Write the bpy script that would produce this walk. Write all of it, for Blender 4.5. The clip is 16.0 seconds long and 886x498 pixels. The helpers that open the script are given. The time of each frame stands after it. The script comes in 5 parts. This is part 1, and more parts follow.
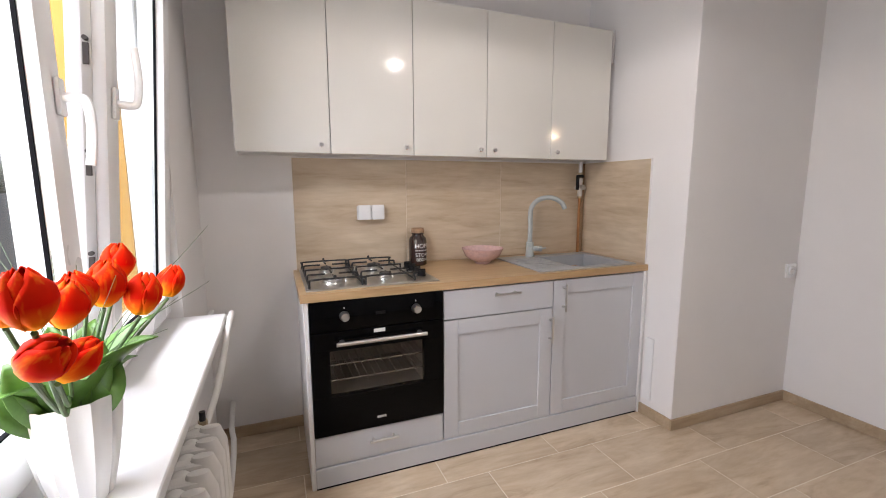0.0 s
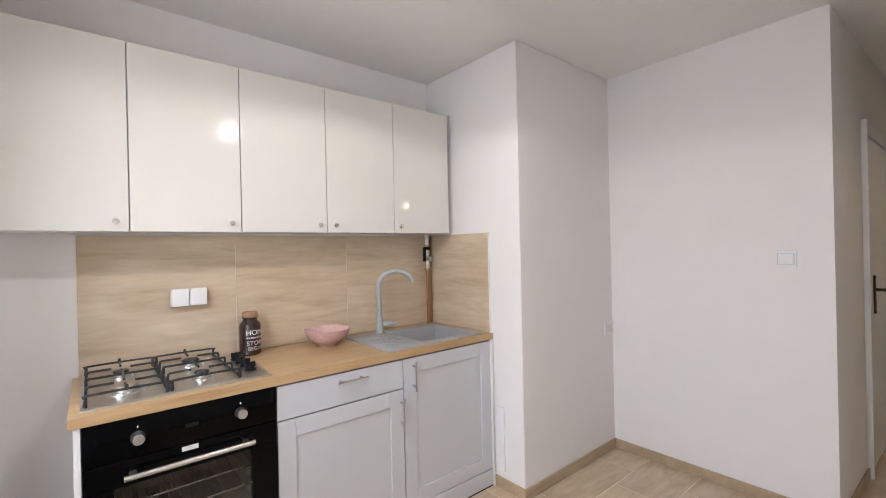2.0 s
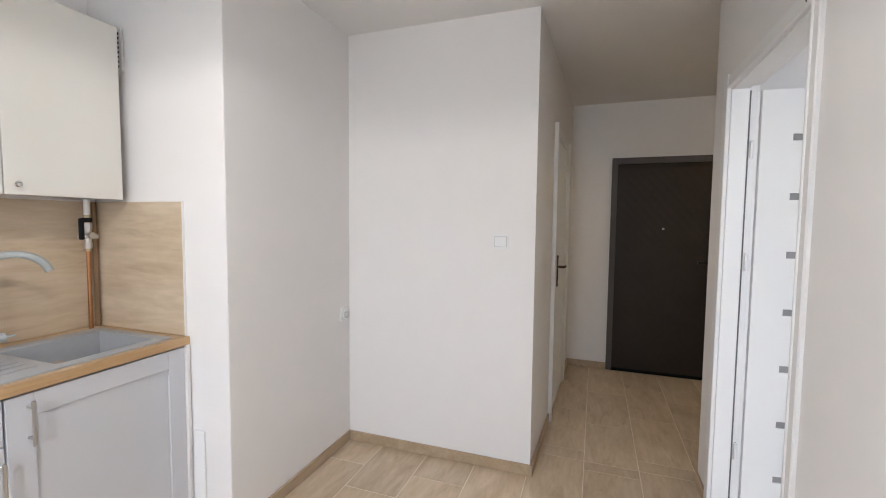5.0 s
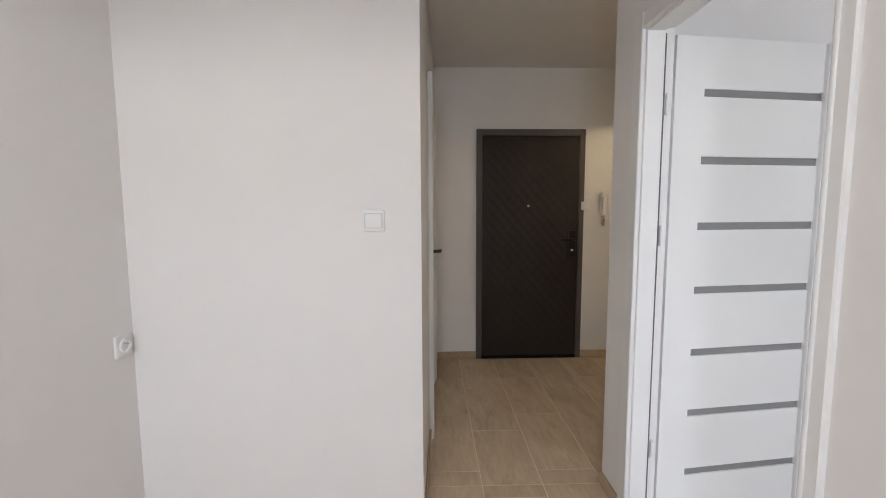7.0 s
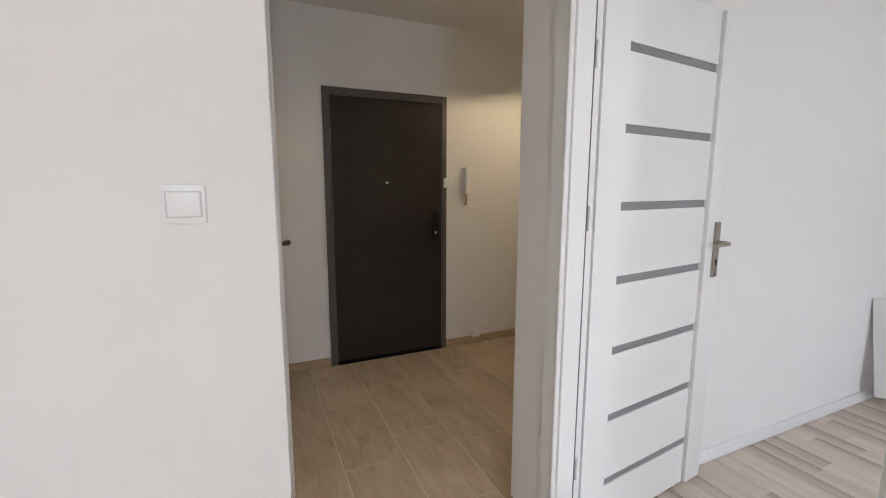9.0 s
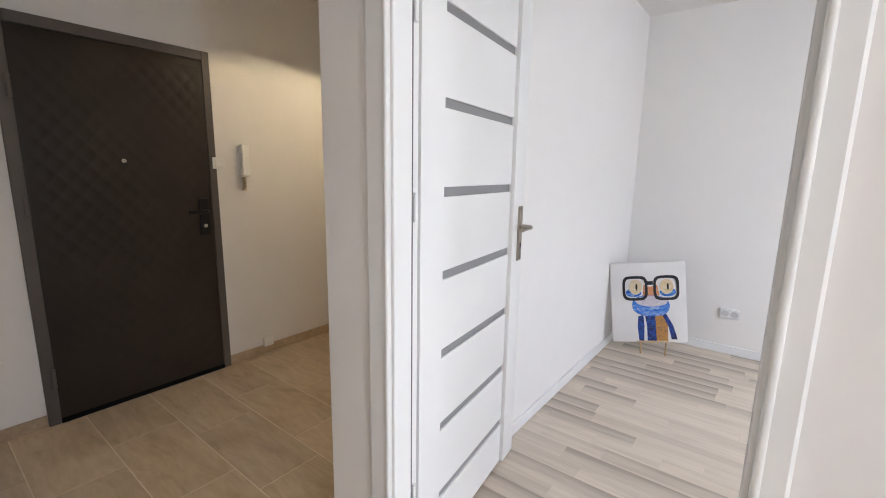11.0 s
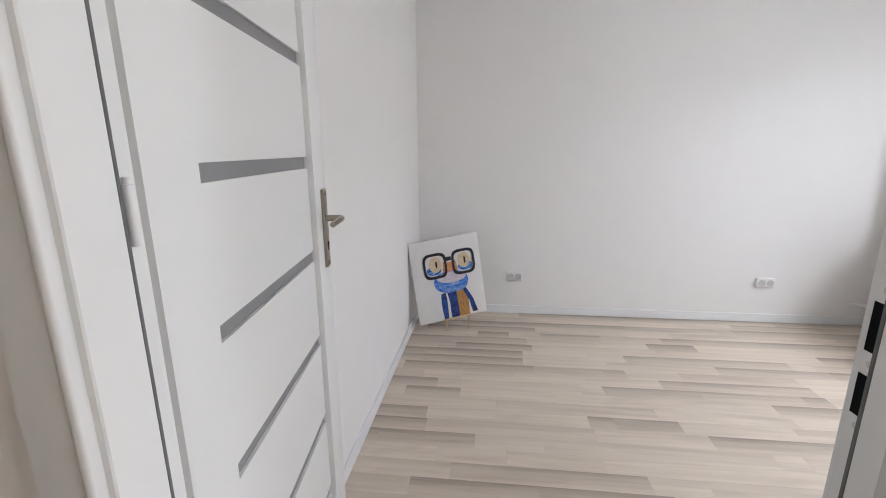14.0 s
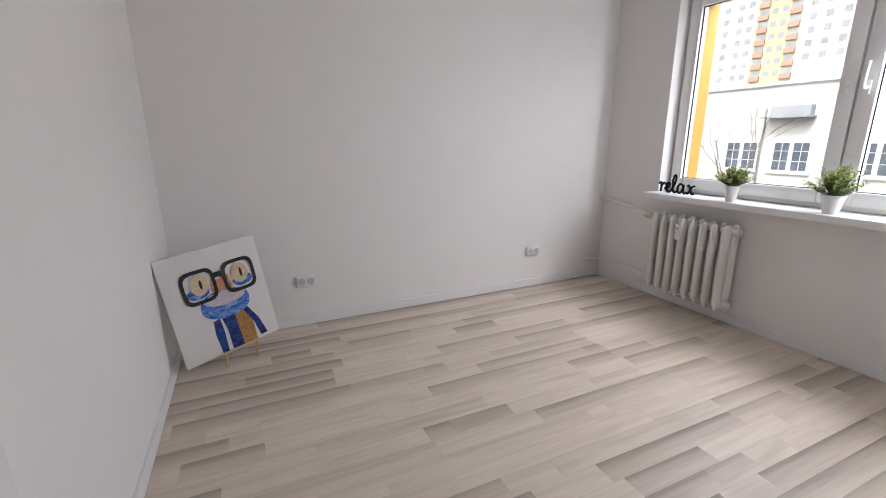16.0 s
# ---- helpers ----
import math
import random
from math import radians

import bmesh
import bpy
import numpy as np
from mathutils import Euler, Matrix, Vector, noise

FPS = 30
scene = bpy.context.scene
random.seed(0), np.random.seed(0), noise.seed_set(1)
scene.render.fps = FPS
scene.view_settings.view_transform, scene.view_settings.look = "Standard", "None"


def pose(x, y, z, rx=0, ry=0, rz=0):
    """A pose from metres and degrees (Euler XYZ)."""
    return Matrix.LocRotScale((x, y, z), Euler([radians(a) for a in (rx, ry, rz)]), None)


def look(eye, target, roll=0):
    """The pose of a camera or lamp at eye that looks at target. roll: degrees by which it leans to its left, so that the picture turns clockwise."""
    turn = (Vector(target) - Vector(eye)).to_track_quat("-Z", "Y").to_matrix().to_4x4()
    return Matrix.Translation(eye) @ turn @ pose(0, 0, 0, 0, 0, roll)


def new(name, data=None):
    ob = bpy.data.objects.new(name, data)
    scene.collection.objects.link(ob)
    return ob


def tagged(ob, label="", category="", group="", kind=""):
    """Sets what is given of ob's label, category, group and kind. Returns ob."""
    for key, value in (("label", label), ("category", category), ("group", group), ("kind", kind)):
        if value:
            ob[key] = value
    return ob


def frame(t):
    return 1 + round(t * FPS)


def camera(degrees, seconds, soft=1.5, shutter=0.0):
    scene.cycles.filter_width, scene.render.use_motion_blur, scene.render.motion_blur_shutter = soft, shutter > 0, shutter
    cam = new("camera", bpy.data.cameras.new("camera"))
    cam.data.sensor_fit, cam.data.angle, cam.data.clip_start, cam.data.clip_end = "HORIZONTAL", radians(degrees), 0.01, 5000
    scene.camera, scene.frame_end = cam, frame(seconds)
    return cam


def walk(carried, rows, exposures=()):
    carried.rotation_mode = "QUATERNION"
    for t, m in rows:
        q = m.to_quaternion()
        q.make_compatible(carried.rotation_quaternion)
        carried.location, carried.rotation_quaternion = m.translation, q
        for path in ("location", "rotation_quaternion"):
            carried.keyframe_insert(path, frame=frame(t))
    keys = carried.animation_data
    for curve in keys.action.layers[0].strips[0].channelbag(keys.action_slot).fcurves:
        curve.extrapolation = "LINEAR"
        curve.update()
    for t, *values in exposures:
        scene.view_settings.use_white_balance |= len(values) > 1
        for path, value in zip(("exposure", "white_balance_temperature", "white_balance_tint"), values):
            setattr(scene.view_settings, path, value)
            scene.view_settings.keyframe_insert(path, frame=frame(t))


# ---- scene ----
PATH = [
    (0, (0.413, 0.022, 1.29), (1.136, 1.865, 1.006), -0.2),
    (0.5, (0.431, 0.025, 1.313), (1.205, 1.858, 1.109), -0.5),
    (1, (0.448, 0.031, 1.331), (1.32, 1.829, 1.24), -0.7),
    (1.5, (0.486, 0.042, 1.352), (1.539, 1.742, 1.324), -1.0),
    (2, (0.55, 0.063, 1.354), (1.822, 1.606, 1.352), -1.3),
    (2.5, (0.622, 0.099, 1.355), (2.108, 1.438, 1.373), -1.6),
    (3, (0.685, 0.115, 1.367), (2.34, 1.239, 1.397), -1.5),
    (3.5, (0.718, 0.136, 1.36), (2.463, 1.113, 1.384), -1.2),
    (4, (0.743, 0.152, 1.348), (2.555, 0.997, 1.35), -0.6),
    (4.2, (0.774, 0.144, 1.379), (2.6, 0.958, 1.34), 0.0),
    (6.3, (1.391, 0.283, 1.32), (3.371, 0.523, 1.161), -0.2),
    (6.5, (1.45, 0.34, 1.315), (3.439, 0.476, 1.156), -0.3),
    (7, (1.59, 0.408, 1.313), (3.58, 0.352, 1.121), -0.2),
    (7.5, (1.742, 0.418, 1.305), (3.724, 0.251, 1.09), -0.0),
    (8, (1.917, 0.417, 1.303), (3.885, 0.152, 1.064), -0.1),
    (8.5, (2.038, 0.436, 1.299), (3.956, -0.065, 1.035), 0.2),
    (9, (2.173, 0.498, 1.304), (3.979, -0.311, 1.012), 0.1),
    (9.2, (2.21, 0.515, 1.309), (3.967, -0.393, 1.006), 0.4),
    (11.5, (2.540, 0.328, 1.294), (3.527, -1.373, 0.930), 0.9),
    (12, (2.617, 0.297, 1.297), (3.354, -1.524, 0.923), 1.0),
    (12.5, (2.696, 0.276, 1.297), (3.196, -1.62, 0.905), 1.0),
    (13, (2.754, 0.249, 1.279), (3.089, -1.681, 0.876), 0.6),
    (13.5, (2.802, 0.135, 1.261), (3.064, -1.803, 0.839), -0.2),
    (14, (2.826, -0.048, 1.268), (3.046, -1.984, 0.816), -0.3),
    (14.5, (2.855, -0.193, 1.255), (2.885, -2.135, 0.775), -0.3),
    (15, (2.89, -0.31, 1.262), (2.607, -2.226, 0.762), -1.2),
    (15.3, (2.919, -0.356, 1.26), (2.436, -2.232, 0.764), -1.6),
    (15.5, (2.924, -0.388, 1.267), (2.319, -2.221, 0.744), -0.6),
    (16, (2.919, -0.463, 1.213), (2.121, -2.228, 0.714), -0.4),
]

cam = camera(91.9, 16.0, soft=1.0)
walk(cam, [(t, look(e, g, r)) for t, e, g, r in PATH], [(0.0, 0.92, 6400, 18), (0.6, 1.04, 6400, 17), (1.5, 1.12, 6250, 16), (2.3, 1.32, 6150, 15), (3.0, 1.42, 6000, 13), (4.0, 1.43, 6050, 12), (6.5, 1.34, 6100, 13), (9.0, 1.40, 6150, 13), (11.5, 1.70, 6100, 13), (12.5, 1.60, 6100, 13), (13.4, 1.58, 6100, 13), (14.0, 1.23, 6250, 13), (15.5, 1.07, 6350, 16), (16.0, 0.83, 6400, 17)])

# ---- light ----
world = bpy.data.worlds.new("sky")
scene.world = world
world.use_nodes = True
sky = world.node_tree.nodes.new("ShaderNodeTexSky")
sky.sky_type, sky.sun_disc = "NISHITA", False
sky.sun_elevation, sky.sun_rotation, sky.air_density, sky.dust_density = radians(38), radians(100), 1.0, 4.0
world.node_tree.links.new(sky.outputs[0], world.node_tree.nodes["Background"].inputs[0])
world.node_tree.nodes["Background"].inputs[1].default_value = 0.12
sun = new("sun", bpy.data.lights.new("sun", "SUN"))
sun.data.energy, sun.data.angle, sun.data.color = 1.7, radians(14), (1.0, 0.97, 0.93)
sun.matrix_world = look((8, 3, 9), (0, 0, 0))


def sky_lamp(name, x, y, z, width, height, watts, tilt, aside=0.0):
    """Daylight that falls in through a window from the open sky outside it."""
    lamp = new(name, bpy.data.lights.new(name, "AREA"))
    lamp.data.shape, lamp.data.size, lamp.data.size_y, lamp.data.energy = "RECTANGLE", width, height, watts
    lamp.data.color = (0.925, 0.955, 1.0)
    lamp.matrix_world = look((x, y, z), (x + 2, y + aside, z - 2 * math.tan(radians(tilt))))
    return lamp


sky_lamp("kitchen_window_daylight", -0.12, 0.56, 1.52, 0.46, 1.2, 9, 0)
sky_lamp("room_window_daylight", -0.14, -1.08, 1.50, 0.70, 1.2, 12, 4, -1.5)
sky_lamp("kitchen_upper_daylight", -0.70, 1.05, 2.75, 2.2, 1.1, 100, 34)
sky_lamp("room_upper_daylight", -0.70, -1.72, 2.75, 2.6, 1.1, 82, 28, -0.5)


def bulb_lamp(name, x, y, z, watts, color, size=0.035):
    lamp = new(name, bpy.data.lights.new(name, "POINT"))
    lamp.data.energy, lamp.data.color, lamp.data.shadow_soft_size = watts, color, size
    lamp.location = (x, y, z)
    return lamp


bulb_lamp("hall_bulb_light", 4.45, -1.50, 2.066, 5.6, (1.0, 0.77, 0.47), 0.012)
bulb_lamp("kitchen_bulb_light", 1.27, 1.04, 2.151, 9.5, (1.0, 0.95, 0.88), 0.012)

# ---- materials ----


def nodes_of(name):
    m = bpy.data.materials.new(name)
    m.use_nodes = True
    nt = m.node_tree
    return m, nt, nt.nodes["Principled BSDF"]


def coords(nt, scale=(1, 1, 1), per_object=True):
    tc, mp = nt.nodes.new("ShaderNodeTexCoord"), nt.nodes.new("ShaderNodeMapping")
    mp.inputs["Scale"].default_value = scale
    if per_object:
        oi, mul = nt.nodes.new("ShaderNodeObjectInfo"), nt.nodes.new("ShaderNodeMath")
        mul.operation = "MULTIPLY"
        mul.inputs[1].default_value = 57.3
        nt.links.new(oi.outputs["Random"], mul.inputs[0])
        nt.links.new(mul.outputs[0], mp.inputs["Location"])
    nt.links.new(tc.outputs["Object"], mp.inputs["Vector"])
    return mp.outputs[0]


def noise_tex(nt, vec, scale, detail=4, rough=0.55, distort=0.0):
    n = nt.nodes.new("ShaderNodeTexNoise")
    n.inputs["Scale"].default_value, n.inputs["Detail"].default_value = scale, detail
    n.inputs["Roughness"].default_value, n.inputs["Distortion"].default_value = rough, distort
    nt.links.new(vec, n.inputs["Vector"])
    return n.outputs["Fac"]


def ramp(nt, fac, stops):
    r = nt.nodes.new("ShaderNodeValToRGB")
    while len(r.color_ramp.elements) < len(stops):
        r.color_ramp.elements.new(0.5)
    for e, (p, c) in zip(r.color_ramp.elements, stops):
        e.position, e.color = p, (*c, 1)
    nt.links.new(fac, r.inputs[0])
    return r.outputs[0]


def mixed(nt, fac, a, b, mode="MIX"):
    m = nt.nodes.new("ShaderNodeMix")
    m.data_type, m.blend_type = "RGBA", mode
    for value, socket in ((fac, m.inputs[0]), (a, m.inputs[6]), (b, m.inputs[7])):
        if isinstance(value, (int, float)):
            socket.default_value = value
        elif isinstance(value, tuple):
            socket.default_value = (*value, 1)
        else:
            nt.links.new(value, socket)
    return m.outputs[2]


def bumped(nt, bsdf, height, strength, distance=0.002):
    b = nt.nodes.new("ShaderNodeBump")
    b.inputs["Strength"].default_value, b.inputs["Distance"].default_value = strength, distance
    nt.links.new(height, b.inputs["Height"])
    nt.links.new(b.outputs[0], bsdf.inputs["Normal"])


def paint(name, col, rough=0.5, metal=0.0, var=0.06, scale=3.0, fine=90.0, bump=0.05, coat=0.0, trans=0.0, rvar=0.1, spec=0.5):
    """A plain surface: colour varied at two scales, uneven gloss and fine relief."""
    m, nt, b = nodes_of(name)
    v = coords(nt)
    big, small = noise_tex(nt, v, scale, 3), noise_tex(nt, v, fine, 3)
    dark = tuple(c * (1 - var) for c in col)
    lite = tuple(min(1, c * (1 + var)) for c in col)
    base = ramp(nt, big, [(0.3, dark), (0.7, lite)])
    base = mixed(nt, 0.25 * min(1, var * 8), base, ramp(nt, small, [(0.35, dark), (0.65, lite)]))
    nt.links.new(base, b.inputs["Base Color"])
    rr = nt.nodes.new("ShaderNodeMapRange")
    rr.inputs["To Min"].default_value, rr.inputs["To Max"].default_value = max(0.02, rough - rvar * rough), min(1, rough + rvar * rough)
    nt.links.new(big, rr.inputs[0])
    nt.links.new(rr.outputs[0], b.inputs["Roughness"])
    b.inputs["Metallic"].default_value, b.inputs["Coat Weight"].default_value = metal, coat
    b.inputs["Transmission Weight"].default_value, b.inputs["Specular IOR Level"].default_value = trans, spec
    if bump:
        bumped(nt, b, small, bump)
    return m


def wood(name, stops, stretch=(1.2, 14, 14), rough=0.4, knots=0.5, bump=0.08, tone=0.12):
    """Wood grain, or a print of it, that runs along the first axis; each piece differs."""
    m, nt, b = nodes_of(name)
    v = coords(nt, stretch)
    grain = noise_tex(nt, v, 1.6, 6, 0.6, knots)
    fine = noise_tex(nt, coords(nt, tuple(s * 3.5 for s in stretch)), 2.2, 4)
    col = ramp(nt, grain, stops)
    col = mixed(nt, 0.25, col, ramp(nt, fine, [(0.3, stops[0][1]), (0.7, stops[-1][1])]))
    patches = noise_tex(nt, coords(nt, (1.5, 4, 4)), 1.3, 3, 0.5, 1.0)
    col = mixed(nt, ramp(nt, patches, [(0.45, (0, 0, 0)), (0.75, (0.45, 0.45, 0.45))]), col, stops[0][1])
    oi = nt.nodes.new("ShaderNodeObjectInfo")
    g = ramp(nt, oi.outputs["Random"], [(0, (1 - tone,) * 3), (1, (1, 1, 1))])
    col = mixed(nt, 1.0, col, g, "MULTIPLY")
    nt.links.new(col, b.inputs["Base Color"])
    b.inputs["Roughness"].default_value = rough
    bumped(nt, b, fine, bump, 0.001)
    return m


def plaster(name, col):
    m, nt, b = nodes_of(name)
    v = coords(nt, per_object=False)
    big, roller = noise_tex(nt, v, 0.9, 3), noise_tex(nt, v, 160, 3)
    mid = noise_tex(nt, v, 7, 4)
    base = ramp(nt, big, [(0.3, tuple(c * 0.97 for c in col)), (0.7, col)])
    base = mixed(nt, 0.3, base, ramp(nt, mid, [(0.35, tuple(c * 0.96 for c in col)), (0.65, col)]))
    nt.links.new(base, b.inputs["Base Color"])
    b.inputs["Roughness"].default_value = 0.82
    bumped(nt, b, roller, 0.10, 0.0015)
    return m


def strip_floor(name):
    """Printed laminate strips: pale grey oak, each strip shaded from one long edge to the other."""
    m, nt, b = nodes_of(name)
    tc, sep = nt.nodes.new("ShaderNodeTexCoord"), nt.nodes.new("ShaderNodeSeparateXYZ")
    nt.links.new(tc.outputs["Object"], sep.inputs[0])
    oi = nt.nodes.new("ShaderNodeObjectInfo")
    across = nt.nodes.new("ShaderNodeMapRange")
    across.inputs["From Min"].default_value, across.inputs["From Max"].default_value = -0.05, 0.05
    nt.links.new(sep.outputs["Y"], across.inputs[0])
    grain = noise_tex(nt, coords(nt, (1.0, 20, 20)), 1.8, 6, 0.65, 0.4)
    lite, dark = (0.70, 0.615, 0.52), (0.195, 0.157, 0.128)
    fade = ramp(nt, across.outputs[0], [(0.0, (0.95,) * 3), (0.35, (0.55,) * 3), (1.0, (0.18,) * 3)])
    tone = ramp(nt, oi.outputs["Random"], [(0.0, (0.03,) * 3), (0.45, (0.2,) * 3), (0.62, (0.7,) * 3), (1.0, (1.0,) * 3)])
    amount = mixed(nt, 1.0, fade, tone, "MULTIPLY")
    col = mixed(nt, amount, lite, dark)
    col = mixed(nt, 0.3, col, ramp(nt, grain, [(0.25, dark), (0.6, lite)]), "SOFT_LIGHT")
    col = mixed(nt, 0.12, col, ramp(nt, grain, [(0.3, dark), (0.62, lite)]))
    blotch = noise_tex(nt, coords(nt, (1.2, 5, 5)), 1.1, 3, 0.5, 0.8)
    col = mixed(nt, ramp(nt, blotch, [(0.5, (0, 0, 0)), (0.8, (0.3, 0.3, 0.3))]), col, dark)
    nt.links.new(col, b.inputs["Base Color"])
    b.inputs["Roughness"].default_value = 0.42
    bumped(nt, b, grain, 0.06, 0.001)
    return m


def glass_mat(name, tint=(0.95, 0.98, 0.97), rough=0.0):
    """Thin pane: clear, with the mirror gloss of glass."""
    m, nt, b = nodes_of(name)
    tr, gl = nt.nodes.new("ShaderNodeBsdfTransparent"), nt.nodes.new("ShaderNodeBsdfGlossy")
    mx, lw, pw, ma = (nt.nodes.new(k) for k in ("ShaderNodeMixShader", "ShaderNodeLayerWeight", "ShaderNodeMath", "ShaderNodeMath"))
    pw.operation, ma.operation = "POWER", "MULTIPLY_ADD"
    pw.inputs[1].default_value, ma.inputs[1].default_value, ma.inputs[2].default_value = 5, 0.6, 0.025
    lw.inputs[0].default_value = 0.5
    nt.links.new(lw.outputs["Facing"], pw.inputs[0])
    nt.links.new(pw.outputs[0], ma.inputs[0])
    tr.inputs[0].default_value = (*tint, 1)
    gl.inputs["Roughness"].default_value = rough
    nt.links.new(ma.outputs[0], mx.inputs[0])
    nt.links.new(tr.outputs[0], mx.inputs[1])
    nt.links.new(gl.outputs[0], mx.inputs[2])
    nt.links.new(mx.outputs[0], nt.nodes["Material Output"].inputs[0])
    return m


def glow(name, col, strength):
    m, nt, b = nodes_of(name)
    b.inputs["Base Color"].default_value = (*col, 1)
    b.inputs["Emission Color"].default_value = (*col, 1)
    b.inputs["Emission Strength"].default_value = strength
    return m


WALL = plaster("white wall paint", (0.81, 0.79, 0.77))
CEIL = plaster("white ceiling paint", (0.78, 0.76, 0.735))
PVC = paint("white window plastic", (0.82, 0.82, 0.81), 0.28, var=0.02, bump=0.01)
DOOR = paint("white door foil", (0.80, 0.80, 0.79), 0.38, var=0.02, bump=0.03)
TRIMW = paint("white skirting", (0.78, 0.78, 0.78), 0.4, var=0.03, bump=0.02)
SILL = paint("white sill", (0.83, 0.83, 0.82), 0.3, var=0.02, bump=0.01)
ENAMEL = paint("white radiator enamel", (0.78, 0.765, 0.73), 0.35, var=0.05, scale=9, bump=0.08)
SWITCH = paint("white switch plastic", (0.80, 0.80, 0.79), 0.3, var=0.02, bump=0.0)
GLOSS = paint("cream white gloss front", (0.68, 0.662, 0.608), 0.07, var=0.015, bump=0.0, coat=0.4)
CARC = paint("white cabinet board", (0.76, 0.75, 0.73), 0.45, var=0.02, bump=0.02)
GREY = paint("light grey satin front", (0.555, 0.56, 0.58), 0.42, var=0.02, bump=0.02)
STEEL = paint("brushed steel", (0.62, 0.61, 0.59), 0.3, 1.0, 0.05, 20, 300, 0.03)
SATIN = paint("satin nickel", (0.360, 0.320, 0.273), 0.32, 1.0, 0.04, 20, 200, 0.02)
CHROME = paint("chrome", (0.8, 0.8, 0.8), 0.08, 1.0, 0.02, bump=0.0)
IRON = paint("black enamelled iron", (0.018, 0.018, 0.019), 0.42, var=0.2, bump=0.15)
BLACKP = paint("black plastic", (0.008, 0.008, 0.0085), 0.4, spec=0.25, var=0.1, bump=0.02)
BLACKG = paint("black oven glass", (0.002, 0.002, 0.0022), 0.04, var=0.05, bump=0.0, spec=0.09)
CAVITY = paint("dark oven enamel", (0.48, 0.46, 0.43), 0.35, var=0.2, bump=0.05)
GRANITE = paint("grey granite composite", (0.36, 0.365, 0.37), 0.5, var=0.03, scale=40, fine=300, bump=0.1)
FAUCET = paint("grey tap coating", (0.36, 0.385, 0.375), 0.4, var=0.05, scale=30, fine=250, bump=0.05)
COPPER = paint("copper pipe", (0.44, 0.22, 0.10), 0.32, 1.0, 0.15, 12, 120, 0.05)
RISER = paint("brown pipe paint", (0.30, 0.19, 0.10), 0.5, var=0.15, scale=8, bump=0.1)
BRASS = paint("tarnished brass", (0.50, 0.42, 0.28), 0.35, 1.0, 0.2, 30, 200, 0.1)
PINK = paint("speckled pink glaze", (0.62, 0.42, 0.39), 0.16, var=0.12, scale=60, fine=220, bump=0.03)
AMBER = paint("dark brown jar glass", (0.035, 0.018, 0.014), 0.08, var=0.2, bump=0.0, coat=0.4)
CORK = paint("cork", (0.34, 0.21, 0.12), 0.8, var=0.25, scale=60, fine=300, bump=0.3)
INK = paint("white print", (0.75, 0.73, 0.70), 0.6, var=0.05, bump=0.0)
DARKDOOR = paint("dark brown padded leatherette", (0.028, 0.021, 0.016), 0.45, spec=0.22, var=0.14, scale=5, fine=260, bump=0.25)
DARKFRAME = paint("dark grey-brown steel frame", (0.10, 0.088, 0.082), 0.5, spec=0.35, var=0.06, scale=6, bump=0.05)
STRIPG = paint("grey satin glass", (0.24, 0.24, 0.245), 0.3, var=0.04, bump=0.0)
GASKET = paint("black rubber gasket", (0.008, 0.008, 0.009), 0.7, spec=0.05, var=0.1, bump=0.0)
YELLOW = paint("yellow facade render", (0.48, 0.265, 0.055), 0.85, var=0.06, scale=4, fine=120, bump=0.3)
CERAMIC = paint("white glazed ceramic", (0.80, 0.80, 0.79), 0.2, var=0.02, bump=0.0)
CANVAS = paint("white canvas", (0.72, 0.70, 0.68), 0.8, var=0.04, scale=6, fine=500, bump=0.2)
PINE = wood("pale pine", [(0.3, (0.55, 0.38, 0.21)), (0.7, (0.68, 0.50, 0.31))], (2, 30, 30), 0.6)
SOIL = paint("potting moss", (0.04, 0.035, 0.02), 0.9, var=0.4, scale=80, bump=0.5)
LEAF = paint("tulip leaf", (0.072, 0.17, 0.022), 0.42, var=0.35, scale=18, fine=120, bump=0.1)
STEM = paint("tulip stem", (0.06, 0.11, 0.03), 0.5, var=0.2, scale=20, bump=0.05)
BOX_A = paint("dark boxwood leaf", (0.05, 0.11, 0.015), 0.5, var=0.5, scale=30, bump=0.05)
BOX_B = paint("lime boxwood leaf", (0.36, 0.42, 0.075), 0.5, var=0.4, scale=30, bump=0.05)
LETTER = paint("black letters", (0.010, 0.012, 0.016), 0.6, spec=0.1, var=0.2, bump=0.05)
BEIGE = paint("yellowed plastic", (0.62, 0.56, 0.42), 0.4, var=0.06, bump=0.0)


def shade_mat(name):
    """Milky lamp shade that lets half of the light through."""
    m, nt, b = nodes_of(name)
    tl, mx = nt.nodes.new("ShaderNodeBsdfTranslucent"), nt.nodes.new("ShaderNodeMixShader")
    b.inputs["Base Color"].default_value, b.inputs["Roughness"].default_value = (0.82, 0.80, 0.76, 1), 0.3
    tl.inputs[0].default_value, mx.inputs[0].default_value = (0.95, 0.93, 0.88, 1), 0.62
    nt.links.new(b.outputs[0], mx.inputs[1])
    nt.links.new(tl.outputs[0], mx.inputs[2])
    nt.links.new(mx.outputs[0], nt.nodes["Material Output"].inputs[0])
    return m


